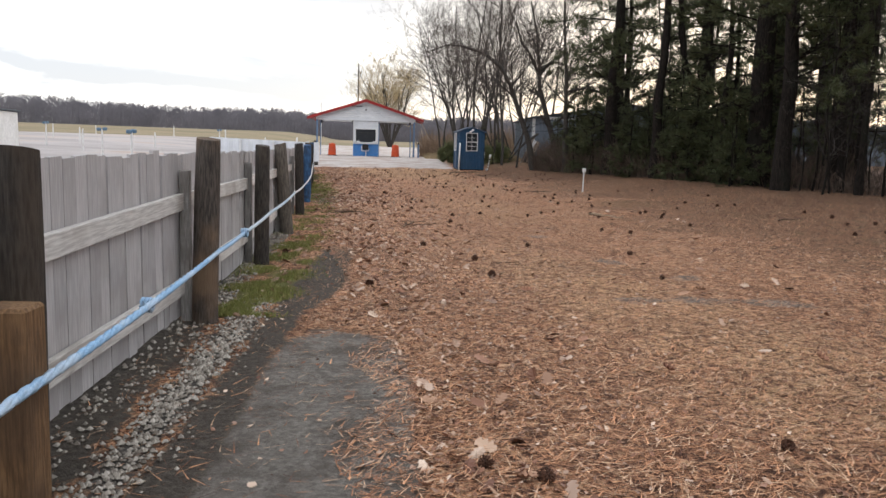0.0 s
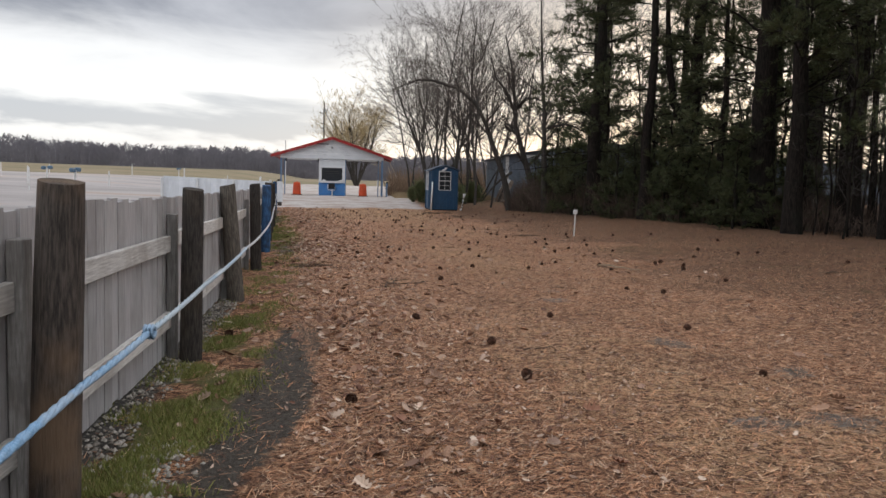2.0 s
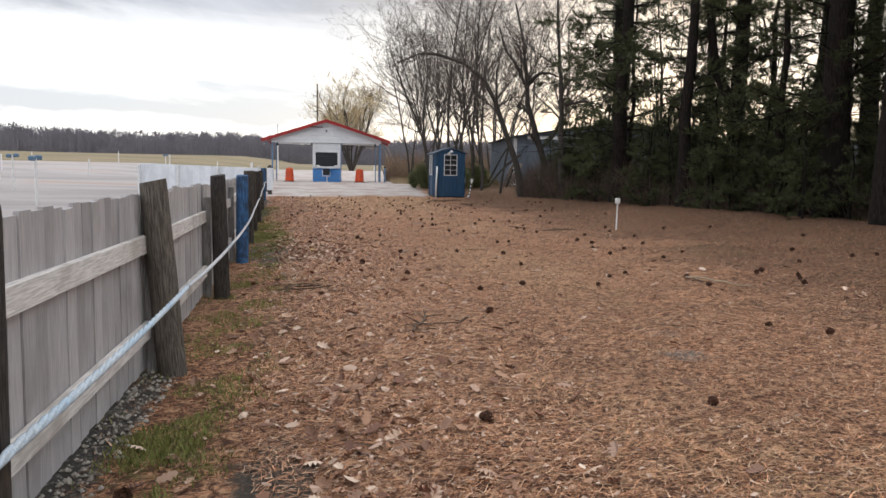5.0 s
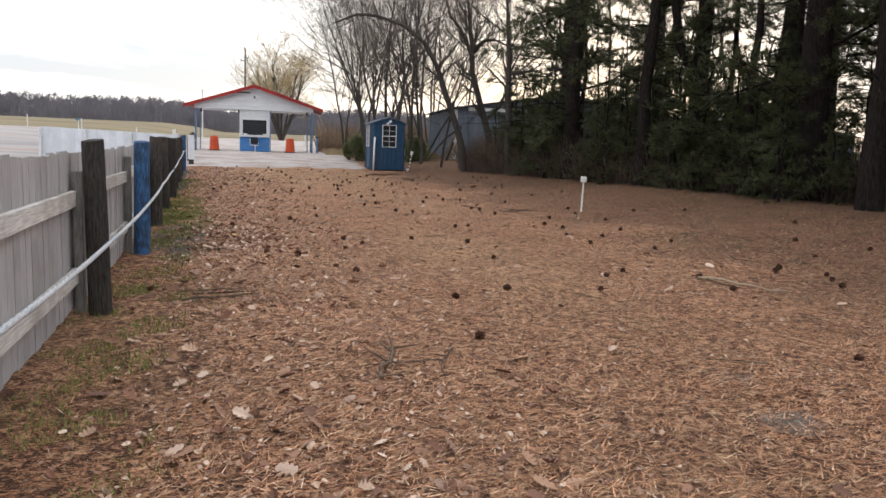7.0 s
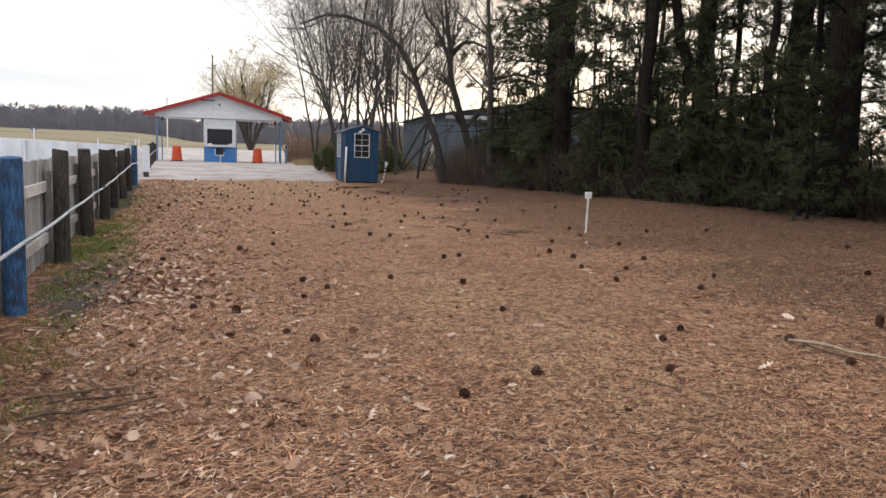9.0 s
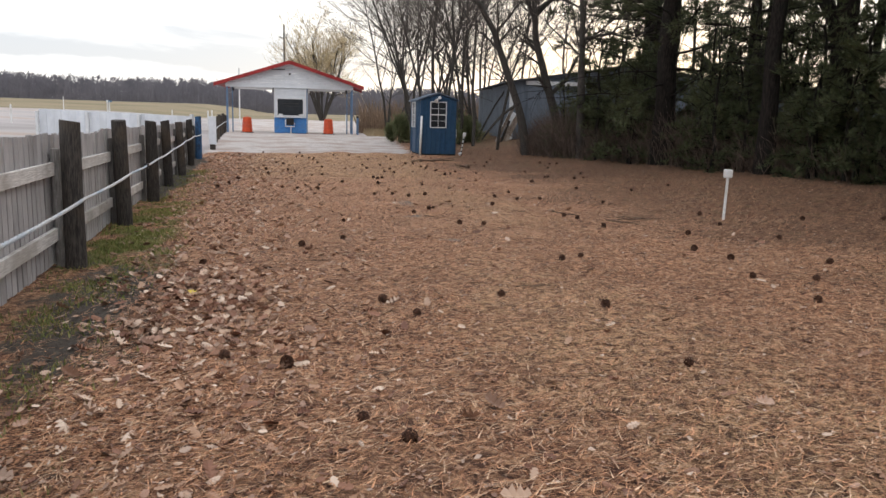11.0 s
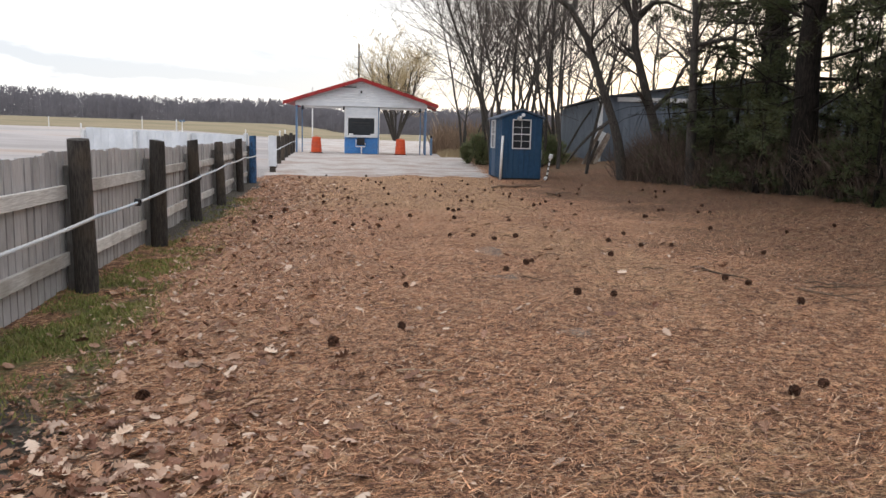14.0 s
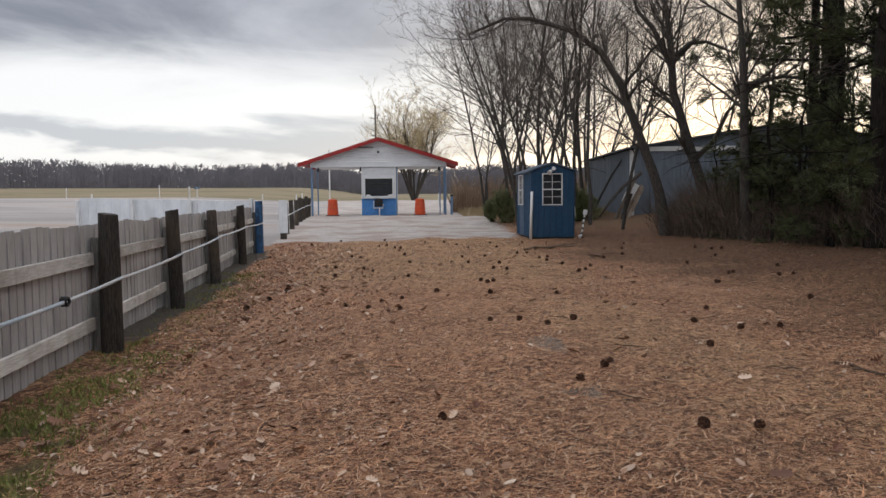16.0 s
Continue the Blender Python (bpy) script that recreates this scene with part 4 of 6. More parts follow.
part("sign_bar", Shape().box(-1.25, -0.5, 4.38, -0.3, -0.46, 4.45, pose(0, 0, 0)), M["rubber"], sh, "dark bar under the gable edge")
part("ceiling_panel", Shape().box(-4.4, 0.07, LINT + 0.02, 4.4, DEEP - 0.1, LINT + 0.06), M["siding"], sh)
for x0 in (-4.36, 4.36):
    for y0 in ((0.0,) if x0 < 0 else (0.0, DEEP - 0.5)):
        part("post", Shape().box(x0 - 0.065, y0 - 0.05, -0.2, x0 + 0.065, y0 + 0.08, LINT, edge=0.012), M["steel_blue"], sh, "faded blue steel post")
for x0 in (4.02, -4.22):
    part("post", Shape().box(x0 - 0.04, 1.6, -0.2, x0 + 0.04, 1.68, LINT, edge=0.01), M["steel_blue"], sh, "thin blue steel post")
for x0 in (-3.95, -1.18, 1.18, 3.95):
    part("lamp", Shape().tube([(x0, 0.12, LINT - 0.02), (x0, 0.10, LINT - 0.12), (x0, 0.02, LINT - 0.24)], [0.04, 0.07, 0.09], 10), M["black"], sh, "small dark lamp under the lintel")
# booth
W, DB = 1.11, 2.8
z = 1.10
while z < LINT - 0.03:
    if 1.15 < z < 2.4:
        part("siding_board", Shape().box(-W, 0.02, z, -0.92, 0.05, z + 0.162), M["siding"], sh)
        part("siding_board", Shape().box(0.92, 0.02, z, W, 0.05, z + 0.162), M["siding"], sh)
    else:
        part("siding_board", Shape().box(-W, 0.02, z, W, 0.05, min(z + 0.162, LINT - 0.03)), M["siding"], sh)
    z += 0.17
part("side_wall", Shape().box(-W, 0.055, 0, -W + 0.06, DB, LINT - 0.02), M["siding"], sh)
part("side_wall", Shape().box(W - 0.06, 0.055, 0, W, DB, LINT - 0.02), M["siding"], sh)
part("rear_wall", Shape().box(-W + 0.061, DB - 0.06, 0, W - 0.061, DB, LINT - 0.02), M["siding"], sh)
part("lower_panel", Shape().box(-W - 0.012, -0.03, 0.0, W + 0.012, 0.018, 1.09, edge=0.008), M["booth_blue"], sh, "bright blue painted lower panel")
part("corner_trim", Shape().box(-W - 0.02, -0.022, 1.095, -W + 0.07, 0.016, LINT - 0.03, edge=0.004), M["white"], sh)
part("corner_trim", Shape().box(W - 0.07, -0.022, 1.095, W + 0.02, 0.016, LINT - 0.03, edge=0.004), M["white"], sh)
part("corner_trim", Shape().box(W + 0.022, -0.04, 0.0, W + 0.10, 0.05, LINT - 0.05, edge=0.006), M["steel_blue"], sh, "faded blue edge strip")
bw = part("window", Shape().box(-0.9, 0.03, 1.22, 0.9, 0.045, 2.42), M["glass"], sh, "dark service window")
part("window_frame", Shape().box(-0.96, -0.015, 2.40, 0.96, 0.028, 2.48).box(-0.96, -0.015, 1.16, 0.96, 0.028, 1.22).box(-0.96, -0.015, 1.22, -0.89, 0.028, 2.40).box(0.89, -0.015, 1.22, 0.96, 0.028, 2.40), M["white"], bw)
part("blind", Shape().box(-0.62, 0.018, 2.06, 0.62, 0.027, 2.12).box(-0.62, 0.018, 1.90, 0.62, 0.027, 1.93), M["rubber"], bw)
part("shelf", Shape().box(-1.0, -0.22, 1.10, 1.0, -0.032, 1.15, edge=0.008), M["white"], sh)
for x0 in (-0.82, 0.62):
    part("notice", Shape().box(x0, -0.06, 1.16, x0 + 0.28, -0.03, 1.36, edge=0.006), M["white"], sh, "small white notice card")
mb = root("meter_box", pose(BX, BY - 0.16, BZ), "black box held by a white pipe frame at the booth", "meter box")
part("box", Shape().box(-0.27, -0.10, 0.58, 0.25, 0.09, 1.06, edge=0.02), M["black"], mb)
pf2 = Shape().tube([(-0.32, -0.14, 0.95), (-0.32, -0.14, 0.48), (0.30, -0.14, 0.48), (0.30, -0.14, 0.72)], [0.035] * 4, 8).tube([(0.05, -0.14, 0.48), (0.05, -0.14, -0.05)], [0.04, 0.04], 8)
part("pipe_frame", pf2, M["pvc"], mb, "white pipe frame")
# blue rail at the shelter's side
br = root("side_rail", pose(BX + 4.78, BY - 0.1, hz(BX + 4.78, BY)), "short blue steel barrier beside the shelter", "barrier")
for y0 in (0.0, 1.2):
    part("post", Shape().tube([(0, y0, -0.1), (0, y0, 1.18)], [0.075, 0.075], 10), M["steel_blue"], br)
    part("cap", Shape().tube([(0, y0, 1.185), (0, y0, 1.32)], [0.085, 0.07], 10), M["black"], br, "dark cap")
part("bar", Shape().tube([(0, 0.09, 0.62), (0, 1.11, 0.62)], [0.04, 0.04], 8), M["steel_blue"], br)

# ---- traffic drums ----
def drum_shape():
    prof = [(0.27, 0.05), (0.275, 0.30), (0.255, 0.31), (0.255, 0.36), (0.26, 0.37), (0.258, 0.58), (0.24, 0.59), (0.24, 0.64), (0.245, 0.65), (0.242, 0.84), (0.225, 0.85), (0.225, 0.90), (0.23, 0.91), (0.225, 1.04), (0.20, 1.06), (0.12, 1.07)]
    s = Shape()
    return s.tube([(0, 0, z) for r, z in prof], [1.3 * r for r, z in prof], 20)


drum = root("traffic_drum", pose(-5.66, 69.6, hz(-5.66, 69.6)), "orange plastic traffic drum on a black rubber base", "traffic drum", "drums in the ticket lanes")
part("barrel", drum_shape(), M["orange"], drum)
part("base", Shape().tube([(0, 0, 0), (0, 0, 0.05)], [0.46, 0.42], 20), M["rubber"], drum, "black rubber base")
part("handle", Shape().tube([(-0.1, 0, 1.06), (-0.08, 0, 1.12), (0.08, 0, 1.12), (0.1, 0, 1.06)], [0.015] * 4, 6), M["orange"], drum)
copy_thing(drum, pose(-0.05, 69.6, hz(0, 69.6), 0, 0, 40))

# gate arms and far posts beyond the shelter
for x0, y0, lean, L in ((-5.0, 88, 14, 3.6), (2.6, 90, -22, 3.8), (4.4, 92, -26, 4.2), (3.6, 96, -18, 3.2)):
    thing("gate_arm", Shape().tube([(0, 0, -0.1), (0, 0, L)], [0.06, 0.05], 8), M["plank"], "pale leaning wooden barrier arm", "barrier arm", "raised arms beyond the shelter", at=pose(x0, y0, hz(x0, y0), 0, lean, 0))
for x0, y0, h in ((-10.5, 104, 6.0), (-5.4, 96, 1.5), (1.4, 98, 1.3), (-12.0, 92, 1.4), (-14.2, 108, 1.2)):
    thing("marker_post", Shape().tube([(0, 0, -0.1), (0, 0, h), (0, 0, h + 0.03)], [0.07, 0.07, 0.03], 8), M["pvc"], "white painted post beside the far driveway", "post", "white posts beyond the shelter", at=ground_at(x0, y0))
up = root("utility_pole", ground_at(-6.98, 125.2), "tall wooden utility pole with crossarm", "utility pole")
part("pole", Shape().tube([(0, 0, -0.5), (0, 0, 6), (0, 0, 13.0)], [0.17, 0.14, 0.10], 10), M["post"], up)
part("crossarm", Shape().box(-0.06, -0.5, 12.5, 0.06, 0.5, 12.62), M["post"], up)
for k, z in ((-1, 11.2), (-1, 9.6), (-1, 8.9), (1, 11.6)):
    part("insulator", Shape().tube([(0.1 * k, 0, z), (0.55 * k, 0, z + 0.05), (0.55 * k, 0, z + 0.22)], [0.05, 0.05, 0.08], 6), M["rubber"], up)

# ---- blue shed ----
shed = root("ticket_shed", pose(4.07, 46.1, 0.1, 0, 0, 3.2), "small dark blue ribbed-metal shed with white window", "shed")
SW, SD, SE, SP = 1.50, 2.75, 2.24, 2.50
part("floor_frame", Shape().box(0.01, 0.01, 0.0, SW - 0.01, SD - 0.01, 0.07), M["rubber"], shed)


def gable_wall(y0, y1, hole=None):
    s = Shape()
    if hole is None:
        v = [(0, y0, 0.06), (SW, y0, 0.06), (SW, y0, SE), (SW / 2, y0, SP), (0, y0, SE)]
        v += [(x, y1, z) for x, _, z in v]
        s.add(v, [(0, 1, 2, 3, 4), (9, 8, 7, 6, 5), (0, 5, 6, 1), (1, 6, 7, 2), (2, 7, 8, 3), (3, 8, 9, 4), (4, 9, 5, 0)])
    else:
        a, b, c, d = hole
        s.box(0, y0, 0.06, a, y1, SE).box(b, y0, 0.06, SW, y1, SE).box(a, y0, 0.06, b, y1, c).box(a, y0, d, b, y1, SE)
        s.add([(0, y0, SE), (SW, y0, SE), (SW / 2, y0, SP), (0, y1, SE), (SW, y1, SE), (SW / 2, y1, SP)], [(0, 1, 2), (5, 4, 3), (0, 2, 5, 3), (1, 4, 5, 2)])
    return s


HOLE = (0.43, 1.05, 1.16, 2.16)
part("front_wall", gable_wall(0.0, 0.05, HOLE), M["shed_blue"], shed)
part("rear_wall", gable_wall(SD - 0.05, SD), M["shed_blue"], shed)
part("side_wall", Shape().box(0, 0.052, 0.06, 0.05, SD - 0.052, SE), M["shed_blue"], shed)
part("side_wall", Shape().box(SW - 0.05, 0.052, 0.06, SW, SD - 0.052, SE), M["shed_blue"], shed)
rib = Shape().add([(-0.022, 0, 0), (-0.010, -0.018, 0), (0.010, -0.018, 0), (0.022, 0, 0), (-0.022, 0, 1), (-0.010, -0.018, 1), (0.010, -0.018, 1), (0.022, 0, 1)], [(0, 1, 5, 4), (1, 2, 6, 5), (2, 3, 7, 6), (4, 5, 6, 7), (3, 2, 1, 0)]).mesh("rib", M["shed_blue"])


def stripe(m, z0, z1):
    o = part("rib", rib, None, shed)
    o.matrix_parent_inverse = Matrix.Identity(4)
    o.matrix_basis = m @ pose(0, 0, z0) @ Matrix.Diagonal((1, 1, z1 - z0, 1))


for k in range(8):
    x = 0.06 + k * 0.197
    zt = SE + (SP - SE) * (1 - abs(x - SW / 2) / (SW / 2)) - 0.05
    if HOLE[0] - 0.06 < x < HOLE[1] + 0.06:
        stripe(pose(x, -0.001, 0), 0.08, HOLE[2] - 0.06)
        stripe(pose(x, -0.001, 0), HOLE[3] + 0.06, zt)
    else:
        stripe(pose(x, -0.001, 0), 0.08, zt)
for k in range(13):
    y0 = 0.12 + k * 0.21
    if not 1.35 < y0 < 2.1:
        stripe(pose(-0.001, y0, 0, 0, 0, -90), 0.08, SE - 0.02)
    stripe(pose(SW + 0.001, y0, 0, 0, 0, 90), 0.08, SE - 0.02)
for sgn in (-1, 1):
    a, b = Vector((SW / 2, -0.07, SP + 0.03)), Vector((SW / 2 + sgn * (SW / 2 + 0.10), -0.07, SE - 0.01))
    s = Shape()
    v = [a, b, b + Vector((0, SD + 0.14, 0)), a + Vector((0, SD + 0.14, 0))]
    v += [p + Vector((0, 0, 0.05)) for p in v]
    s.add([tuple(p) for p in v], [(0, 1, 2, 3), (7, 6, 5, 4), (0, 4, 5, 1), (1, 5, 6, 2), (2, 6, 7, 3)])
    part("roof", s, M["shed_roof"], shed, "low dark blue roof slope")


def shed_window(m, w, h, label):
    g = part("window", Shape().box(0, 0.02, 0, w, 0.03, h), M["glass"], shed, label)
    g.matrix_basis = m
    fr = Shape().box(-0.035, -0.03, -0.035, w + 0.035, 0.019, 0.0).box(-0.035, -0.03, h, w + 0.035, 0.019, h + 0.035).box(-0.035, -0.03, 0, 0, 0.019, h).box(w, -0.03, 0, w + 0.035, 0.019, h)
    part("window_frame", fr, M["white"], g)
    part("meeting_rail", Shape().box(0.001, -0.012, h / 2 - 0.02, w - 0.001, 0.018, h / 2 + 0.02), M["white"], g)
    mun = Shape().box(w / 2 - 0.009, 0.004, 0.001, w / 2 + 0.009, 0.018, h / 2 - 0.021).box(w / 2 - 0.009, 0.004, h / 2 + 0.021, w / 2 + 0.009, 0.018, h - 0.001)
    for z in (0.25, 0.75):
        mun.box(0.001, 0.004, h * z - 0.008, w / 2 - 0.01, 0.018, h * z + 0.008).box(w / 2 + 0.01, 0.004, h * z - 0.008, w - 0.001, 0.018, h * z + 0.008)
    part("muntins", mun, M["white"], g)


shed_window(pose(HOLE[0], -0.002, HOLE[2]), HOLE[1] - HOLE[0], HOLE[3] - HOLE[2], "dark sash window with white grid")
shed_window(pose(-0.028, 2.1, 1.16, 0, 0, -90), 0.75, 1.0, "dark side window with white grid")
part("floodlight", Shape().tube([(0.66, -0.02, 2.23), (0.66, -0.13, 2.27), (0.60, -0.20, 2.20)], [0.03, 0.05, 0.085], 10).tube([(0.74, -0.04, 2.30), (0.76, -0.15, 2.36)], [0.04, 0.07], 10), M["white"], shed, "white twin floodlight")
part("plate", Shape().box(SW + 0.022, 0.05, 0.75, SW + 0.04, 0.22, 1.08, edge=0.005), M["white"], shed, "small pale plate on the side")
thing("pvc_pipe", Shape().tube([(0, 0, -0.05), (0.02, 0.0, 0.8), (0.05, 0.02, 1.60)], [0.045, 0.045, 0.045], 12), M["pvc"], "upright white plastic pipe at the shed corner", "pipe", at=pose(4.06, 46.0, hz(4.06, 46.0)), smooth=True)
st = root("striped_stub", pose(5.78, 46.15, hz(5.78, 46.15), 0, 9, 0), "thin white striped standpipe with a cap leaning beside the shed", "standpipe")
part("pipe", Shape().tube([(0, 0, -0.05), (0, 0, 0.82)], [0.03, 0.03], 10), M["pvc"], st)
for k in range(4):
    part("band", Shape().tube([(0, 0, 0.14 + 0.17 * k), (0, 0, 0.20 + 0.17 * k)], [0.032, 0.032], 10), M["rubber"], st, "dark band")
part("cap", Shape().box(-0.06, -0.06, 0.80, 0.07, 0.06, 0.97, edge=0.02), M["white"], st)
part("elbow", Shape().tube([(0, -0.02, 0.0), (-0.06, -0.04, 0.10)], [0.06, 0.065], 10), M["white"], st)

# ---- white marker stake in the needles ----
ms = root("marker_stake", pose(6.76, 25.7, hz(6.76, 25.7), 0, 1.2, 0), "thin white stake with a square white cap in the needles", "stake")
part("pipe", Shape().tube([(0, 0, -0.1), (0, 0, 0.70)], [0.021, 0.021], 10), M["pvc"], ms)
part("cap", Shape().box(-0.055, -0.055, 0.66, 0.055, 0.055, 0.79, edge=0.012), M["pvc"], ms)

# ---- grey garage behind the trees ----
GZ0 = 0.5
ga = root("garage", pose(10.0, 56.0, GZ0, 0, 0, -2), "long grey-blue metal garage with white trim behind trees", "garage")
GL, GD, GE, GP = 14.0, 12.0, 3.2, 4.25
for y0 in (0.0, GD - 0.12):
    s = Shape()
    v = [(0, y0, -0.3), (GL, y0, -0.3), (GL, y0, GE), (GL / 2, y0, GP), (0, y0, GE)]
    v += [(x, y + 0.12, z) for x, y, z in v]
    s.add(v, [(0, 1, 2, 3, 4), (9, 8, 7, 6, 5), (1, 0, 5, 6), (2, 1, 6, 7), (3, 2, 7, 8), (4, 3, 8, 9), (0, 4, 9, 5)])
    part("gable_wall", s, M["garage"], ga)
for x0 in (0.0, GL - 0.12):
    part("side_wall", Shape().box(x0, 0.121, -0.3, x0 + 0.12, GD - 0.121, GE - 0.02), M["garage"], ga)
for x0, x1 in ((-0.3, GL / 2), (GL + 0.3, GL / 2)):
    v = [(x0, -0.3, GE - 0.03), (x0, GD + 0.3, GE - 0.03), (x1, GD + 0.3, GP + 0.04), (x1, -0.3, GP + 0.04)]
    v += [(x, y, z + 0.08) for x, y, z in v]
    part("roof", Shape().add(v, [(0, 1, 2, 3), (7, 6, 5, 4), (0, 4, 5, 1), (1, 5, 6, 2), (2, 6, 7, 3), (3, 7, 4, 0)]), M["garage_roof"], ga)
part("corner_trim", Shape().box(-0.04, -0.03, -0.3, 0.18, -0.004, GE - 0.05), M["white"], ga, "white corner trim")
part("base_trim", Shape().box(0.19, -0.03, -0.3, 0.92, -0.004, 0.08), M["white"], ga)
door = part("sliding_door", Shape().box(0.95, -0.09, -0.02, 4.4, -0.035, GE - 0.12, edge=0.01), M["garage"], ga, "grey ribbed sliding door")
part("door_track", Shape().box(0.85, -0.16, GE - 0.11, 6.6, -0.004, GE + 0.10, edge=0.01), M["white"], ga, "white door track cover")
drib = Shape().box(-0.02, -0.112, 0.0, 0.02, -0.091, GE - 0.14).mesh("rib", M["garage"])
for k in range(9):
    o = part("rib", drib, None, door)
    o.matrix_basis = pose(1.15 + 0.38 * k, 0, 0)
grib = Shape().box(-0.02, -0.02, 0.09, 0.02, -0.001, GE - 0.13).mesh("rib", M["garage"])
for k in range(24):
    o = part("rib", grib, None, ga)
    o.matrix_basis = pose(4.75 + 0.38 * k, 0, 0)
for k in range(28):
    o = part("rib", grib, None, ga)
    o.matrix_basis = pose(0, 0.4 + 0.4 * k, 0, 0, 0, -90)

# dark low barn beyond the garage, seen between the trunks
barn = root("low_barn", pose(24.6, 57.0, GZ0, 0, 0, 3), "low dark sheet-metal barn behind the pines", "barn")
BL, BD, BE, BP = 15.0, 9.0, 2.5, 3.7
for y0 in (0.0, BD - 0.12):
    v = [(0, y0, -0.3), (BL, y0, -0.3), (BL, y0, BE), (BL / 2, y0, BP), (0, y0, BE)]
    v += [(x, y + 0.12, z) for x, y, z in v]
    part("gable_wall", Shape().add(v, [(0, 1, 2, 3, 4), (9, 8, 7, 6, 5), (1, 0, 5, 6), (2, 1, 6, 7), (3, 2, 7, 8), (4, 3, 8, 9), (0, 4, 9, 5)]), M["garage"], barn)
for x0 in (0.0, BL - 0.12):
    part("side_wall", Shape().box(x0, 0.121, -0.3, x0 + 0.12, BD - 0.121, BE - 0.02), M["garage"], barn)
for x0, x1 in ((-0.3, BL / 2), (BL + 0.3, BL / 2)):
    v = [(x0, -0.3, BE - 0.03), (x0, BD + 0.3, BE - 0.03), (x1, BD + 0.3, BP + 0.04), (x1, -0.3, BP + 0.04)]
    v += [(x, y, z + 0.08) for x, y, z in v]
    part("roof", Shape().add(v, [(0, 1, 2, 3), (7, 6, 5, 4), (0, 4, 5, 1), (1, 5, 6, 2), (2, 6, 7, 3), (3, 7, 4, 0)]), M["garage_roof"], barn)

# boards leaning at the garage corner
for k, (x0, y0, lean, L, w, mt) in enumerate(((9.15, 55.2, 24, 2.0, 0.16, "plank"), (9.42, 55.0, 30, 1.7, 0.22, "plank"), (9.3, 54.7, 20, 1.2, 0.14, "post"), (9.62, 54.8, 27, 1.5, 0.2, "plank"))):
    thing("leaning_board", Shape().box(-w / 2, -0.02, -0.05, w / 2, 0.02, L, edge=0.004), M[mt], "old weathered board leaning against the garage", "board", "boards leaning at the garage", at=pose(x0, y0, hz(x0, y0), 6, lean, 10 * k))
thing("white_sheet", Shape().box(-0.26, -0.02, 0.75, 0.26, 0.02, 1.75, edge=0.01), M["white"], "white board propped on the leaning planks", "board", at=pose(9.35, 55.3, hz(9.35, 55.3), -4, 26, 0))
thing("fallen_limb", Shape().tube([(0, 0, 0), (-0.9, -0.4, -0.6), (-1.6, -0.8, -1.3), (-2.1, -1.0, -1.95)], [0.09, 0.075, 0.06, 0.03], 8), M["bark_grey"], "broken dark limb leaning on the boards", "limb", at=pose(10.2, 54.9, 2.55), smooth=True)

# ---- trees behind the shed ----
def bent_tree(base, pts, r, seed, label, forks=()):
    """A leaning trunk along a curve, with limbs and twigs."""
    q = random.Random(seed)
    s, tw = Shape(), Shape()
    P = [Vector(p) for p in pts]
    rad = [r * (1 - 0.8 * i / (len(P) - 1)) for i in range(len(P))]
    s.tube(P, rad, 9, caps=False)
    for line in forks:
        F = [Vector(p) for p in line]
        s.tube(F, [r * (0.45 - 0.3 * i / (len(F) - 1)) for i in range(len(F))], 7, caps=False)
        for k in range(7):
            t = q.uniform(0.3, 1.0) * (len(F) - 1)
            i = min(int(t), len(F) - 2)
            d = (F[i + 1] - F[i]).normalized() + Vector((q.uniform(-0.8, 0.8), q.uniform(-0.8, 0.8), q.uniform(0.0, 0.9)))
            grow(s, tw, F[i].lerp(F[i + 1], t - i), d, q.uniform(1.0, 2.2), 0.022, 1, 3, q, 0.9, 0.03, (8, 5, 4, 3, 3))
    for k in range(22):
        t = q.uniform(0.32, 1.0) * (len(P) - 1)
        i = min(int(t), len(P) - 2)
        b = P[i].lerp(P[i + 1], t - i)
        ax = (P[i + 1] - P[i]).normalized()
        out = ax.orthogonal().normalized()
        out.rotate(Matrix.Rotation(q.uniform(0, 6.283), 3, ax))
        grow(s, tw, b, ax * 0.5 + out + Vector((0, 0, 0.45)), q.uniform(1.3, 3.2), max(0.014, rad[i] * q.uniform(0.25, 0.45)), 1, 3, q, 0.8, 0.04, (8, 5, 4, 3, 3))
    t = root("leaning_tree", base, label, "tree", "bare trees behind the shed")
    part("trunk", s, M["bark_grey"], t, smooth=True)
    part("crown", tw, M["twig_grey"], t, "fine bare twigs")


bent_tree(ground_at(8.3, 44.9), [(0, 0, -0.2), (-0.12, 0, 0.7), (-0.28, 0, 1.45), (-0.43, 0, 1.95), (-0.97, 0, 3.35), (-1.51, 0, 4.8), (-2.12, 0, 5.8), (-3.06, 0, 6.5), (-4.4, 0.1, 6.9), (-5.2, 0.1, 6.9), (-6.3, 0.2, 6.45)], 0.20, 11, "leaning bare tree with a long arching limb")
bent_tree(ground_at(9.75, 45.15), [(0, 0, -0.2), (-0.15, 0, 0.9), (-0.23, 0, 1.4), (-0.67, 0, 2.75), (-1.22, 0, 4.5), (-1.28, 0, 5.65), (-1.41, 0, 6.65), (-1.5, 0.1, 7.6), (-1.9, 0.2, 9.4)], 0.22, 12, "crooked bare tree with a dark forked trunk", [[(-1.26, 0, 5.2), (-1.86, 0, 6.45), (-2.39, 0, 7.05), (-2.7, 0.1, 8.2)], [(-1.27, 0, 5.5), (-0.7, 0, 6.0), (-0.18, 0, 6.05), (0.75, 0, 5.7)], [(-0.5, 0, 2.3), (0.1, -0.1, 2.9), (0.5, -0.1, 3.8), (0.9, -0.2, 4.2)]])
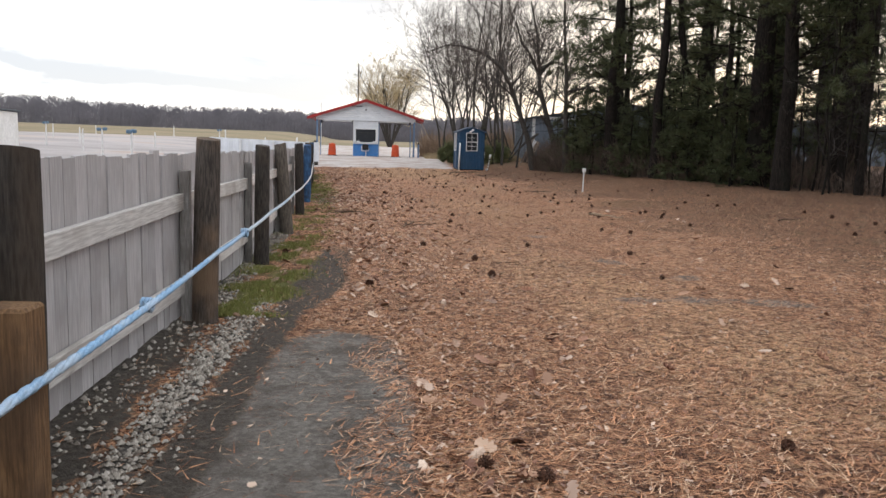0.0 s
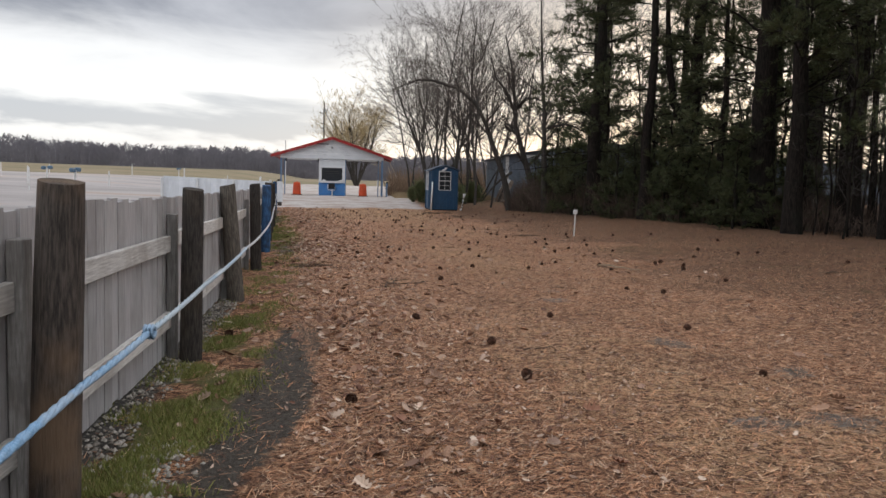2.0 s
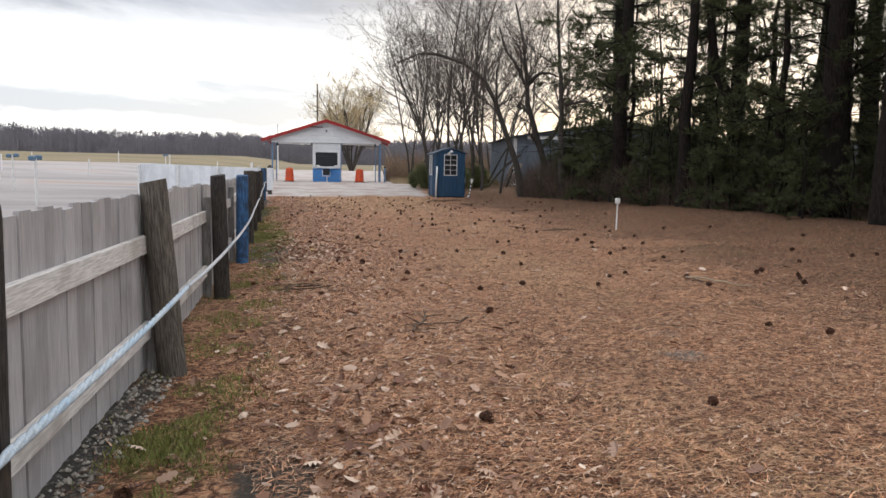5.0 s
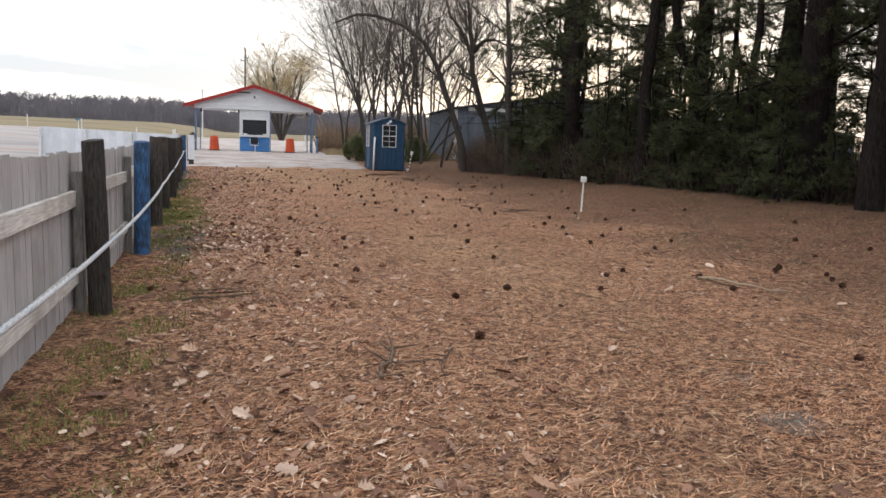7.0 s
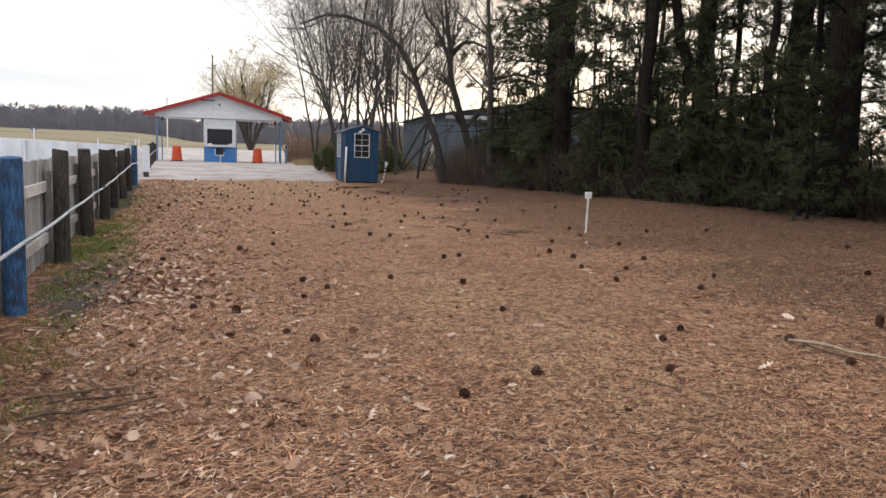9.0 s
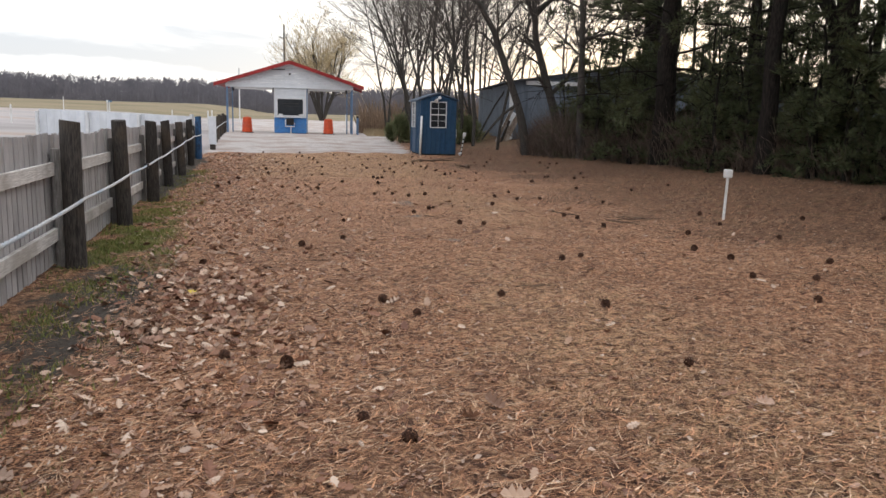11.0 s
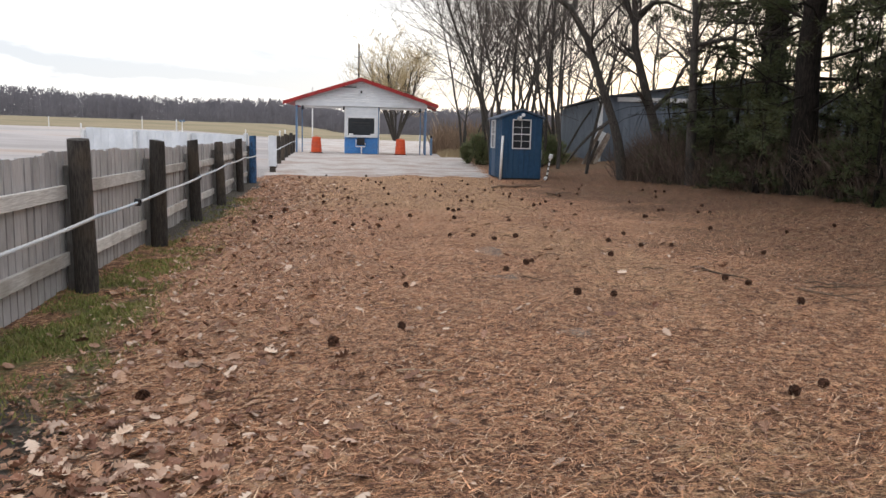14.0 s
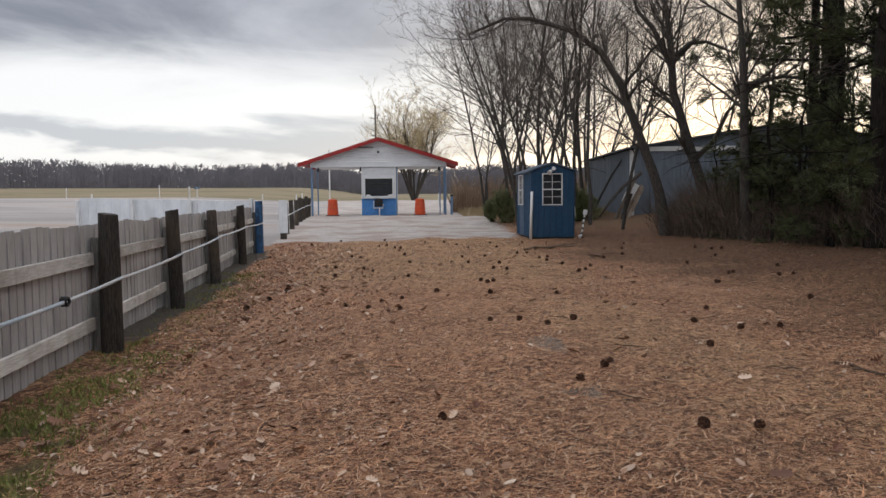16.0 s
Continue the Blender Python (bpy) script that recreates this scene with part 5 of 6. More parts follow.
bent_tree(ground_at(9.45, 41.45), [(0, 0, -0.2), (-0.05, 0, 1.2), (-0.1, 0, 2.6), (-0.13, 0, 3.75), (-0.18, 0, 5.0), (-0.29, 0, 6.1), (-0.4, 0.1, 8.2), (-0.5, 0.2, 10.5)], 0.17, 13, "slim upright bare tree", [[(-0.15, 0, 4.2), (0.8, -0.3, 4.4), (1.6, -0.6, 4.2)]])
TREES = [(4.9, 54.5, 12.0), (6.1, 57, 13.5), (7.4, 52.5, 11.5), (8.3, 58, 13), (6.9, 62, 14), (4.6, 60, 12), (7.9, 49.0, 9.5), (5.9, 66, 13), (14.5, 53, 13), (16.8, 48.5, 12), (19.5, 52, 13), (4.3, 51.5, 9.5), (5.7, 50.2, 10.5), (7.0, 54.8, 12.5), (4.4, 71, 9.5), (22.0, 44, 12), (25.5, 38, 13), (11.5, 72, 13), (14.5, 74, 14), (17.5, 71, 13), (20.5, 73, 14), (9.2, 70, 12.5), (13.0, 80, 15), (24.0, 66, 14), (27.0, 58, 13), (5.2, 63, 12.5), (6.4, 69, 13), (8.8, 64, 13.5), (10.4, 67, 13), (7.6, 75, 14), (3.9, 65, 10.5), (11.8, 61.5, 9), (9.6, 77, 14)]
made = []
for k, (x, y, h) in enumerate(TREES):
    if k < 7:
        made.append(bare_tree(ground_at(x, y, 40 * k), h, 0.0078 * h, 200 + k, "slender bare grey deciduous tree" if k not in (0, 3) else "clump of slender bare grey stems", first=(rng.uniform(-0.22, 0.12), 0, 1), spread=0.95, gravity=0.025, top=4 if k % 3 else 3, stems=3 if k in (0, 3) else 1, thin=0.006))
        made[-1]["tall"] = h
    else:
        src = made[k % 7]
        c = copy_thing(src, ground_at(x, y, 67 * k))
        f = h / src["tall"]
        c.scale = (f, f, f)
yt = bare_tree(ground_at(-1.8, 126), 13.0, 0.17, 77, "rounded bare tree with golden twigs beyond the shelter", spread=0.75, gravity=0.03, twig="twig_gold", stems=16, top=3, thin=0.017, group="", name="golden_tree")
for o in made:
    del o["tall"]

# ---- pines ----
# x, y, height, trunk radius, lowest limb, reach, fork height, lean
PINES = [
    (10.6, 37.0, 17, 0.31, 2.0, 4.8, 0.0, (0.02, 0)),
    (12.4, 42.8, 17, 0.38, 2.2, 5.0, 0.0, (0.0, 0)),
    (11.3, 32.4, 16, 0.20, 2.6, 4.0, 0.0, (0.01, 0)),
    (13.0, 32.3, 17, 0.30, 2.4, 4.2, 3.0, (0.02, 0)),
    (12.8, 26.3, 17, 0.38, 2.4, 4.4, 0.0, (0.0, 0)),
    (12.2, 23.4, 16, 0.225, 2.6, 4.0, 0.0, (0.0, 0)),
]
pm = [pine(ground_at(x, y), h, r, low, reach, 3 + k, "tall dark pine with bare lower limbs" if not fork else "tall dark pine with a forked trunk", dens=1.9, fork=fork, lean_to=lean) for k, (x, y, h, r, low, reach, fork, lean) in enumerate(PINES)]
for k, (x, y, f) in enumerate(((14.8, 25.2, 0.9), (16.3, 32.6, 1.05), (16.9, 28.0, 0.95), (18.6, 30.4, 1.0), (19.8, 35.0, 1.0), (18.4, 22.6, 1.0), (14.4, 47.6, 1.0), (14.2, 18.4, 1.0), (19.5, 25.5, 1.0), (17.0, 13.0, 1.0), (18.0, 6.0, 1.0), (18.8, 46.5, 1.0), (16.5, -3.0, 1.0))):
    c = copy_thing(pm[(k * 5 + 2) % 6], ground_at(x, y, 73 * k + 20))
    c.scale = (f, f, f)
slim = pine(ground_at(12.5, 28.4), 11.0, 0.12, 3.0, 1.8, 31, "slim young pine stem among larger trunks", dens=0.9, group="slim pines beside the lane")
for k, (x, y, f) in enumerate(((13.9, 23.2, 0.9), (13.4, 21.4, 0.8), (15.6, 22.8, 1.0), (17.0, 25.0, 1.0), (14.9, 24.0, 0.8), (13.8, 28.4, 0.9), (12.0, 39.6, 0.9), (15.0, 33.8, 1.0))):
    c = copy_thing(slim, ground_at(x, y, 61 * k + 10))
    c.scale = (f, f, f)
young = [pine(ground_at(x, y), h, 0.05, 0.15, 1.55, 40 + k, "low young pine at the edge of the trees", dens=2.3, group="young pines under the trees", name="young_pine") for k, (x, y, h) in enumerate(((12.3, 28.9, 3.6), (11.6, 34.4, 3.2), (10.2, 40.0, 4.3)))]
for k, (x, y, f) in enumerate(((12.9, 27.3, 1.1), (13.4, 30.2, 1.2), (12.2, 30.8, 0.9), (12.4, 33.6, 1.0), (13.8, 35.2, 1.2), (11.4, 38.6, 0.9), (12.6, 37.2, 1.1), (11.2, 41.8, 1.0), (12.0, 26.4, 0.8), (14.0, 25.9, 1.0), (11.6, 31.0, 0.8), (10.9, 35.2, 0.8), (10.0, 38.2, 0.8), (9.8, 42.4, 0.9), (12.0, 29.9, 1.0), (13.3, 28.7, 1.1), (11.2, 33.2, 0.7), (12.9, 35.9, 1.3), (11.9, 40.6, 1.2), (13.9, 33.5, 1.4), (15.0, 36.6, 1.5), (14.0, 38.6, 1.4), (12.6, 25.2, 0.6), (9.9, 41.3, 1.1), (10.1, 42.8, 1.1), (9.6, 40.2, 0.7), (11.9, 31.2, 1.0), (12.1, 27.6, 0.8), (11.6, 25.6, 0.6), (10.0, 38.0, 0.9), (10.7, 33.9, 0.9), (11.8, 30.0, 0.8), (9.4, 43.6, 0.7), (14.6, 31.0, 1.3), (13.6, 40.0, 1.3), (15.2, 29.4, 1.3), (13.2, 44.8, 1.2), (11.6, 45.6, 0.9), (14.8, 42.4, 1.3), (16.4, 35.8, 1.4), (15.8, 26.6, 1.1), (6.6, 58.6, 0.65), (7.8, 59.5, 0.6))):
    c = copy_thing(young[k % 3], ground_at(x, y, 51 * k))
    c.scale = (f, f, f)
# bare saplings between the pine trunks
sq = random.Random(301)
st, tw = Shape(), Shape()
line = [Vector((0.08 * math.sin(1.3 * k), 0.05 * math.cos(1.7 * k), 0.8 * k - 0.2)) for k in range(9)]
st.tube(line, [0.036 - 0.0038 * k for k in range(9)], 6, caps=False)
for k in range(16):
    t = sq.uniform(1.2, 7.9)
    d = Vector((sq.uniform(-1, 1), sq.uniform(-1, 1), sq.uniform(0.3, 1.0)))
    grow(tw, tw, line[int(t)].lerp(line[int(t) + 1], t % 1), d, sq.uniform(0.6, 1.5), 0.013, 2, 4, sq, 0.8, 0.05, (6, 5, 4, 3, 3), 0.004)
sap = root("sapling", ground_at(13.2, 23.4), "thin bare sapling among pine trunks", "tree", "saplings under the pines")
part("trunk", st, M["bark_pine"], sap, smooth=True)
part("crown", tw, M["bark_grey"], sap, "fine bare twigs")
for k, (x, y, f) in enumerate(((12.4, 21.4, 0.9), (13.9, 21.0, 1.1), (14.4, 23.0, 0.8), (15.1, 24.0, 1.0), (12.6, 23.0, 0.7), (16.0, 21.2, 1.1), (13.2, 19.6, 0.9), (12.2, 35.0, 1.0), (11.6, 35.8, 0.8), (13.0, 36.2, 1.1), (12.7, 33.9, 0.9), (11.9, 33.2, 0.8), (14.9, 20.2, 1.0), (17.0, 23.6, 1.1), (11.0, 34.9, 0.9), (10.6, 38.6, 0.8), (13.6, 22.4, 1.0), (14.2, 22.2, 0.8), (14.9, 22.6, 1.1), (15.6, 23.6, 0.9), (16.4, 24.4, 1.0), (13.0, 22.2, 0.9), (16.9, 22.4, 1.0), (14.0, 24.4, 1.0), (17.8, 24.2, 1.1))):
    c = copy_thing(sap, ground_at(x, y, 97 * k))
    c.scale = (f, f, f)
# evergreen bushes beside the shed
def bush(at, w, h, n, seed, label):
    c = random.Random(seed)
    st, fo = Shape(), Shape()
    for k in range(14):
        e = Vector((c.uniform(-0.7, 0.7) * w, c.uniform(-0.7, 0.7) * w, h * c.uniform(0.5, 0.9)))
        st.tube([(0.2 * e.x, 0.2 * e.y, -0.1), 0.6 * e, e], [0.025, 0.018, 0.006], 5, caps=False)
    lobes = [(Vector((c.uniform(-0.6, 0.6) * w, c.uniform(-0.6, 0.6) * w, h * c.uniform(0.2, 0.55))), c.uniform(0.4, 0.7)) for k in range(6)]
    lobes.append((Vector((0, 0, h * 0.6)), 0.55))
    for k in range(n):
        o, f = lobes[k % 7]
        d = Vector((c.gauss(0, 1), c.gauss(0, 1), c.gauss(0, 1))).normalized()
        r = f * c.random() ** 0.45 * c.uniform(0.7, 1.25)
        pt = o + Vector((d.x * w * r, d.y * w * r, d.z * h * 0.62 * r))
        if pt.z > 0.02:
            tuft(fo, pt, d + Vector((0, 0, 0.7)), c, 7, 0.22, 0.014)
    t = root("evergreen_bush", at, label, "bush", "evergreen bushes near the shed")
    part("stems", st, M["bark_grey"], t)
    part("foliage", fo, M["bush_green"], t, "soft green foliage")


for k, (x, y, w, h) in enumerate(((4.2, 57.2, 0.7, 1.7), (3.7, 58.0, 0.45, 1.2), (5.0, 56.2, 0.8, 2.1), (6.2, 54.4, 0.8, 1.7), (7.6, 56.2, 0.8, 1.6))):
    bush(ground_at(x, y), w, h, 1000, 60 + k, "green evergreen bush near the shed")

# ---- thicket at the foot of the trees ----
q = random.Random(8)
s = Shape()
LINE = [(8.2, 45.2), (8.6, 43.4), (9.5, 40.6), (10.2, 37.0), (11.0, 32.6), (12.4, 27.0), (13.6, 22.0), (16.0, 12.0)]
for k in range(15000):
    t = q.random() ** 1.4 * (len(LINE) - 1) if k < 5200 else 2.6 * q.random() if k < 9500 else q.uniform(2.4, 5.3)
    i = min(int(t), len(LINE) - 2)
    a, b = Vector(LINE[i]), Vector(LINE[i + 1])
    p = a.lerp(b, t - i) + Vector((abs(q.gauss(0, 1.3)), q.gauss(0, 0.7)))
    z = hz(p.x, p.y)
    if k >= 9500:
        p += Vector((q.uniform(0.0, 2.6), q.uniform(-0.6, 1.2)))
        z = hz(p.x, p.y)
    elif k >= 5200:
        p += Vector((q.uniform(0.3, 1.6), q.uniform(0.0, 2.2)))
        z = hz(p.x, p.y)
    h = q.uniform(0.5, 2.2) * (1.0 if t < 4 or k >= 9500 else 0.7) * (0.72 + 0.42 * math.sin(1.9 * p.x + 1.1 * p.y) * math.sin(0.7 * p.x - 1.6 * p.y))
    d = Vector((q.uniform(-0.8, 0.8), q.uniform(-0.8, 0.8), 1)).normalized()
    pts = [Vector((p.x, p.y, z - 0.05)), Vector((p.x, p.y, z)) + d * h * 0.5]
    d = (d + Vector((q.uniform(-0.5, 0.5), q.uniform(-0.5, 0.5), 0))).normalized()
    pts.append(pts[1] + d * h * 0.5)
    s.tube(pts, [0.008, 0.006, 0.0025], 3, caps=False)
    for j in range(3):
        e = (d + Vector((q.uniform(-1, 1), q.uniform(-1, 1), q.uniform(-0.2, 0.6)))).normalized() * h * 0.4
        s.tube([pts[1], pts[1] + e], [0.005, 0.002], 3, caps=False)
thing("thicket", s, M["brush"], "brown leafless thicket at the foot of the pines", "thicket", kind="stuff")
s = Shape()
for k in range(3600):
    y = q.uniform(76, 100)
    x = q.uniform(2.2, 13) + 0.03 * (y - 76)
    h = q.uniform(0.9, 3.0) * (0.75 + 0.35 * math.sin(0.9 * x + 0.5 * y))
    z = hz(x, y)
    d = Vector((q.uniform(-0.3, 0.3), q.uniform(-0.3, 0.3), 1)) * h
    b0 = Vector((x, y, z - 0.05))
    s.tube([b0, b0 + 0.6 * d, b0 + d + Vector((q.uniform(-0.3, 0.3), 0, 0))], [0.02, 0.016, 0.008], 3, caps=False)
    for j in range(2):
        e = Vector((q.uniform(-0.5, 0.5), q.uniform(-0.5, 0.5), q.uniform(0.2, 0.7))) * h * 0.5
        s.tube([b0 + 0.5 * d, b0 + 0.5 * d + e], [0.012, 0.005], 3, caps=False)
thing("scrub", s, M["scrub"], "tan and russet leafless scrub beyond the shelter", "scrub", kind="stuff")

# ---- tan grass beyond the apron ----
s = Shape()
for k in range(16000):
    y = q.uniform(58, 100)
    x = q.uniform(2.6, 14) if y > 66 else q.uniform(4.8, 9.5)
    z = hz(x, y)
    h = q.uniform(0.15, 0.55)
    lx, ly = q.uniform(-0.25, 0.25), q.uniform(-0.2, 0.2)
    n = len(s.v)
    w = 0.022
    s.v += [(x - w, y, z - 0.02), (x + w, y, z - 0.02), (x + lx, y + ly, z + h)]
    s.f.append((n, n + 1, n + 2))
thing("dry_grass", s, M["grass_dry"], "tall tan dead grass beside the driveway", "grass", kind="stuff")

# ---- far woods round the field ----
s = Shape()
for k in range(2700):
    az = radians(q.uniform(-100, 34))
    d = q.uniform(232, 290)
    x, y = d * math.sin(az), 10 + d * math.cos(az)
    z = hz(x, y)
    h = 7.7 + 0.9 * math.sin(az * 17) * math.sin(az * 5 + 1) + q.uniform(-0.5, 0.5)
    w0 = q.uniform(2.4, 4.4)
    s.tube([(x, y, z - 0.3), (x, y, z + h * 0.7)], [0.2, 0.06], 3, caps=False)
    cx, cy = math.cos(az), -math.sin(az)
    for j in range(90):
        u, v, w = q.gauss(0, 0.45), q.gauss(0, 0.4), q.random()
        zz = z - 0.2 + h * 0.9 * w
        r0 = w0 * math.sqrt(max(0.10, 1 - (1.6 * w - 0.5) ** 2))
        bx, by = x + r0 * u * cx * 1.5, y + r0 * (u * cy + v)
        t, up, tip = q.uniform(0.06, 0.16), q.uniform(0.4, 1.2), q.uniform(-0.9, 0.9)
        top_z = min(zz + up, z + h * (1.04 - 0.22 * min(1.0, abs(u)) ** 2))
        n = len(s.v)
        s.v += [(bx - t * cx, by - t * cy, zz), (bx + t * cx, by + t * cy, zz), (bx + (0.35 * t + tip) * cx, by + (0.35 * t + tip) * cy, top_z), (bx + (tip - 0.35 * t) * cx, by + (tip - 0.35 * t) * cy, top_z)]
        s.f.append((n, n + 1, n + 2, n + 3))
thing("far_woods", s, M["far_twig"], "grey-brown leafless woods beyond the field, paled for haze", "woods", kind="stuff")

# ---- the lot: speaker poles ----
sp = root("speaker_pole", ground_at(-16.9, 47.0), "white speaker pole with pale blue boxes in the lot", "speaker pole", "speaker poles in the lot")
part("pole", Shape().tube([(0, 0, -0.1), (0, 0, 1.75)], [0.045, 0.045], 8), M["pvc"], sp)
part("speaker", Shape().box(-0.29, -0.10, 1.64, -0.05, 0.10, 1.82, edge=0.04), M["speaker_blue"], sp, "pale blue speaker box")
part("speaker", Shape().box(0.05, -0.10, 1.67, 0.29, 0.10, 1.85, edge=0.04), M["speaker_blue"], sp, "pale blue speaker box")
wp = root("lot_post", ground_at(-22.4, 57.6), "plain white post standing in the pale lot", "post", "white posts in the lot")
part("pole", Shape().tube([(0, 0, -0.1), (0, 0, 1.5), (0, 0, 1.53)], [0.055, 0.055, 0.02], 8), M["pvc"], wp)
for x, y in ((-11.5, 36.5), (-27, 62), (-38, 74), (-20, 88)):
    copy_thing(sp, ground_at(x, y, q.uniform(0, 90)))
for k in range(24):
    az = radians(-62 + 60 * ((k * 0.618) % 1.0))
    d = (48, 64, 80, 96, 112)[k % 5]
    x, y = d * math.sin(az), 10 + d * math.cos(az)
    if x > -9 - 0.05 * y:
        continue
    c = copy_thing(wp, ground_at(x, y))
    f = q.uniform(0.7, 1.25)
    c.scale = (1, 1, f)
hut = root("white_hut", pose(-22.75, 45.0, hz(-22.75, 45.0), 0, 0, 4), "small white painted hut in the lot", "hut")
part("body", Shape().box(-1.5, -1.2, -0.1, 1.5, 1.2, 2.55, edge=0.02), M["white"], hut)
part("roof", Shape().box(-1.65, -1.35, 2.56, 1.65, 1.35, 2.66, edge=0.02), M["garage_roof"], hut)

# ---- litter on the lane ----
q = random.Random(21)


def on_lane(x, y):
    e = edge_at(y)
    if y < 6.7 and e - 0.2 < x < e + 1.25 + 0.12 * math.sin(4 * y):
        return q.random() < 0.06
    if x < e + 0.75 + 0.2 * math.sin(0.9 * y):
        return q.random() < 0.10
    return True


s = Shape()
n = 0
while n < 440000:
    y = 1.2 + 33 * q.random() ** 1.05
    x = -1.4 + 12.5 * q.random() ** 1.5
    if x < edge_at(y) - 0.15 or not on_lane(x, y) or q.random() > 1.0 - 0.7 * min(1.0, max(0.0, (x + 0.6 * math.sin(0.8 * y) - 5.5) / 5.0)):
        continue
    z = hz(x, y) + q.uniform(0.002, 0.014)
    w = q.gauss(0.25, 1.0)
    L = q.uniform(0.05, 0.13)
    cw, sw = math.cos(w), math.sin(w)
    t = q.uniform(0.0012, 0.0030) if q.random() < 0.95 else q.uniform(0.003, 0.0055)
    i = len(s.v)
    s.v += [(x - sw * t, y + cw * t, z), (x + sw * t, y - cw * t, z), (x + cw * L, y + sw * L, z + q.uniform(-0.006, 0.024))]
    s.f.append((i, i + 1, i + 2))
    n += 1
thing("pine_needles", s, M["needle_dry"], "loose copper-brown pine needles strewn over the lane", "needles", kind="stuff")


def leaf_into(s, x, y, z, size, turn, tilt, roll, curl):
    """A lobed oak leaf, cupped."""
    m = pose(x, y, z, tilt, roll, turn)
    lob = (0.0, 0.32, 0.20, 0.42, 0.22, 0.46, 0.24, 0.30, 0.0)
    pts = []
    for k, w in enumerate(lob):
        u = k / (len(lob) - 1)
        pts.append((w * size * 0.75, (u - 0.5) * size, curl * size * (w * 1.6) ** 2 + 0.25 * curl * size * (2 * u - 1) ** 2))
    mid = [(0.0, (k / 8 - 0.5) * size, 0.25 * curl * size * (2 * k / 8 - 1) ** 2) for k in range(9)]
    i = len(s.v)
    allp = mid + pts[1:-1] + [(-a, b, c) for a, b, c in pts[1:-1]]
    s.v += [tuple(m @ Vector(p)) for p in allp]
    for side in (9, 16):
        s.f.append((i, i + 1, i + side))
        for k in range(1, 7):
            s.f.append((i + k, i + k + 1, i + side + k, i + side + k - 1))
        s.f.append((i + 7, i + 8, i + side + 6))


s = Shape()
n = 0
while n < 9500:
    y = 1.0 + 44 * q.random() ** 1.2
    e = edge_at(y)
    u = q.random()
    x = e + 0.2 + (abs(q.gauss(1.0, 0.9)) if u < 0.78 else 8 * q.random())
    if u < 0.05:
        y, x = q.gauss(10.9, 1.0), q.gauss(0.1, 0.5)
    elif u < 0.11:
        y = q.gauss(20.7, 0.8)
        x = q.gauss(edge_at(y) + 1.25, 0.36)
    if x < edge_at(y) + 0.1 or y < 0.6:
        continue
    if y < 6.9 and x < edge_at(y) + 1.4 and q.random() < 0.93:
        continue
    if x < edge_at(y) + 0.75 and q.random() < (0.7 if y < 13 else 0.5):
        continue
    if 7.0 < y < 11.5 and 0.45 < x - edge_at(y) < 1.0 and q.random() < 0.8:
        continue
    size = (0.75 if y < 16 else 1.0) * q.uniform(0.028, 0.072) if q.random() < 0.86 else q.uniform(0.072, 0.125)
    if 0.05 <= u < 0.11 or (u < 0.05 and q.random() < 0.5):
        size = q.uniform(0.05, 0.105)
    leaf_into(s, x, y, hz(x, y) + 0.012 + 0.1 * size, size, q.uniform(0, 360), q.uniform(-35, 35), q.uniform(-35, 35), q.uniform(-0.5, 0.8))
    n += 1
# broken bits of leaf and bark
n = 0
while n < 42000:
    y = 1.4 + 40 * q.random() ** 1.15
    x = edge_at(y) + 0.5 + (abs(q.gauss(0.8, 1.0)) if q.random() < 0.55 else 7.5 * q.random())
    if q.random() < 0.28:
        x, y = q.uniform(5.5, 13.5), q.uniform(8, 44)
    if y < 6.9 and x < edge_at(y) + 1.3 and q.random() < 0.9:
        continue
    if 7.0 < y < 11.5 and x < edge_at(y) + 1.0 and q.random() < 0.85:
        continue
    r = q.uniform(0.006, 0.022)
    z = hz(x, y) + 0.012
    w = q.uniform(0, 6.283)
    ca, sb2 = math.cos(w) * r, math.sin(w) * r
    k1, k2 = q.uniform(-0.5, 0.7) * r, q.uniform(-0.5, 0.7) * r
    a = q.uniform(0.3, 0.8)
    i = len(s.v)
    s.v += [(x + ca, y + sb2, z + k1), (x - sb2 * a, y + ca * a, z + k2), (x - ca, y - sb2, z - 0.3 * k1), (x + sb2 * a, y - ca * a, z)]
    s.f.append((i, i + 1, i + 2, i + 3))
    n += 1
thing("leaf_litter", s, M["leaf"], "curled tan and brown fallen oak leaves", "leaves", kind="stuff")
s = Shape()
leaf_into(s, 0, 0, 0.03, 0.12, 30, 8, 6, 0.3)
thing("yellow_leaf", s, M["leaf_yellow"], "bright yellow fallen leaf among brown ones", "leaf", at=ground_at(-0.41, 20.91))

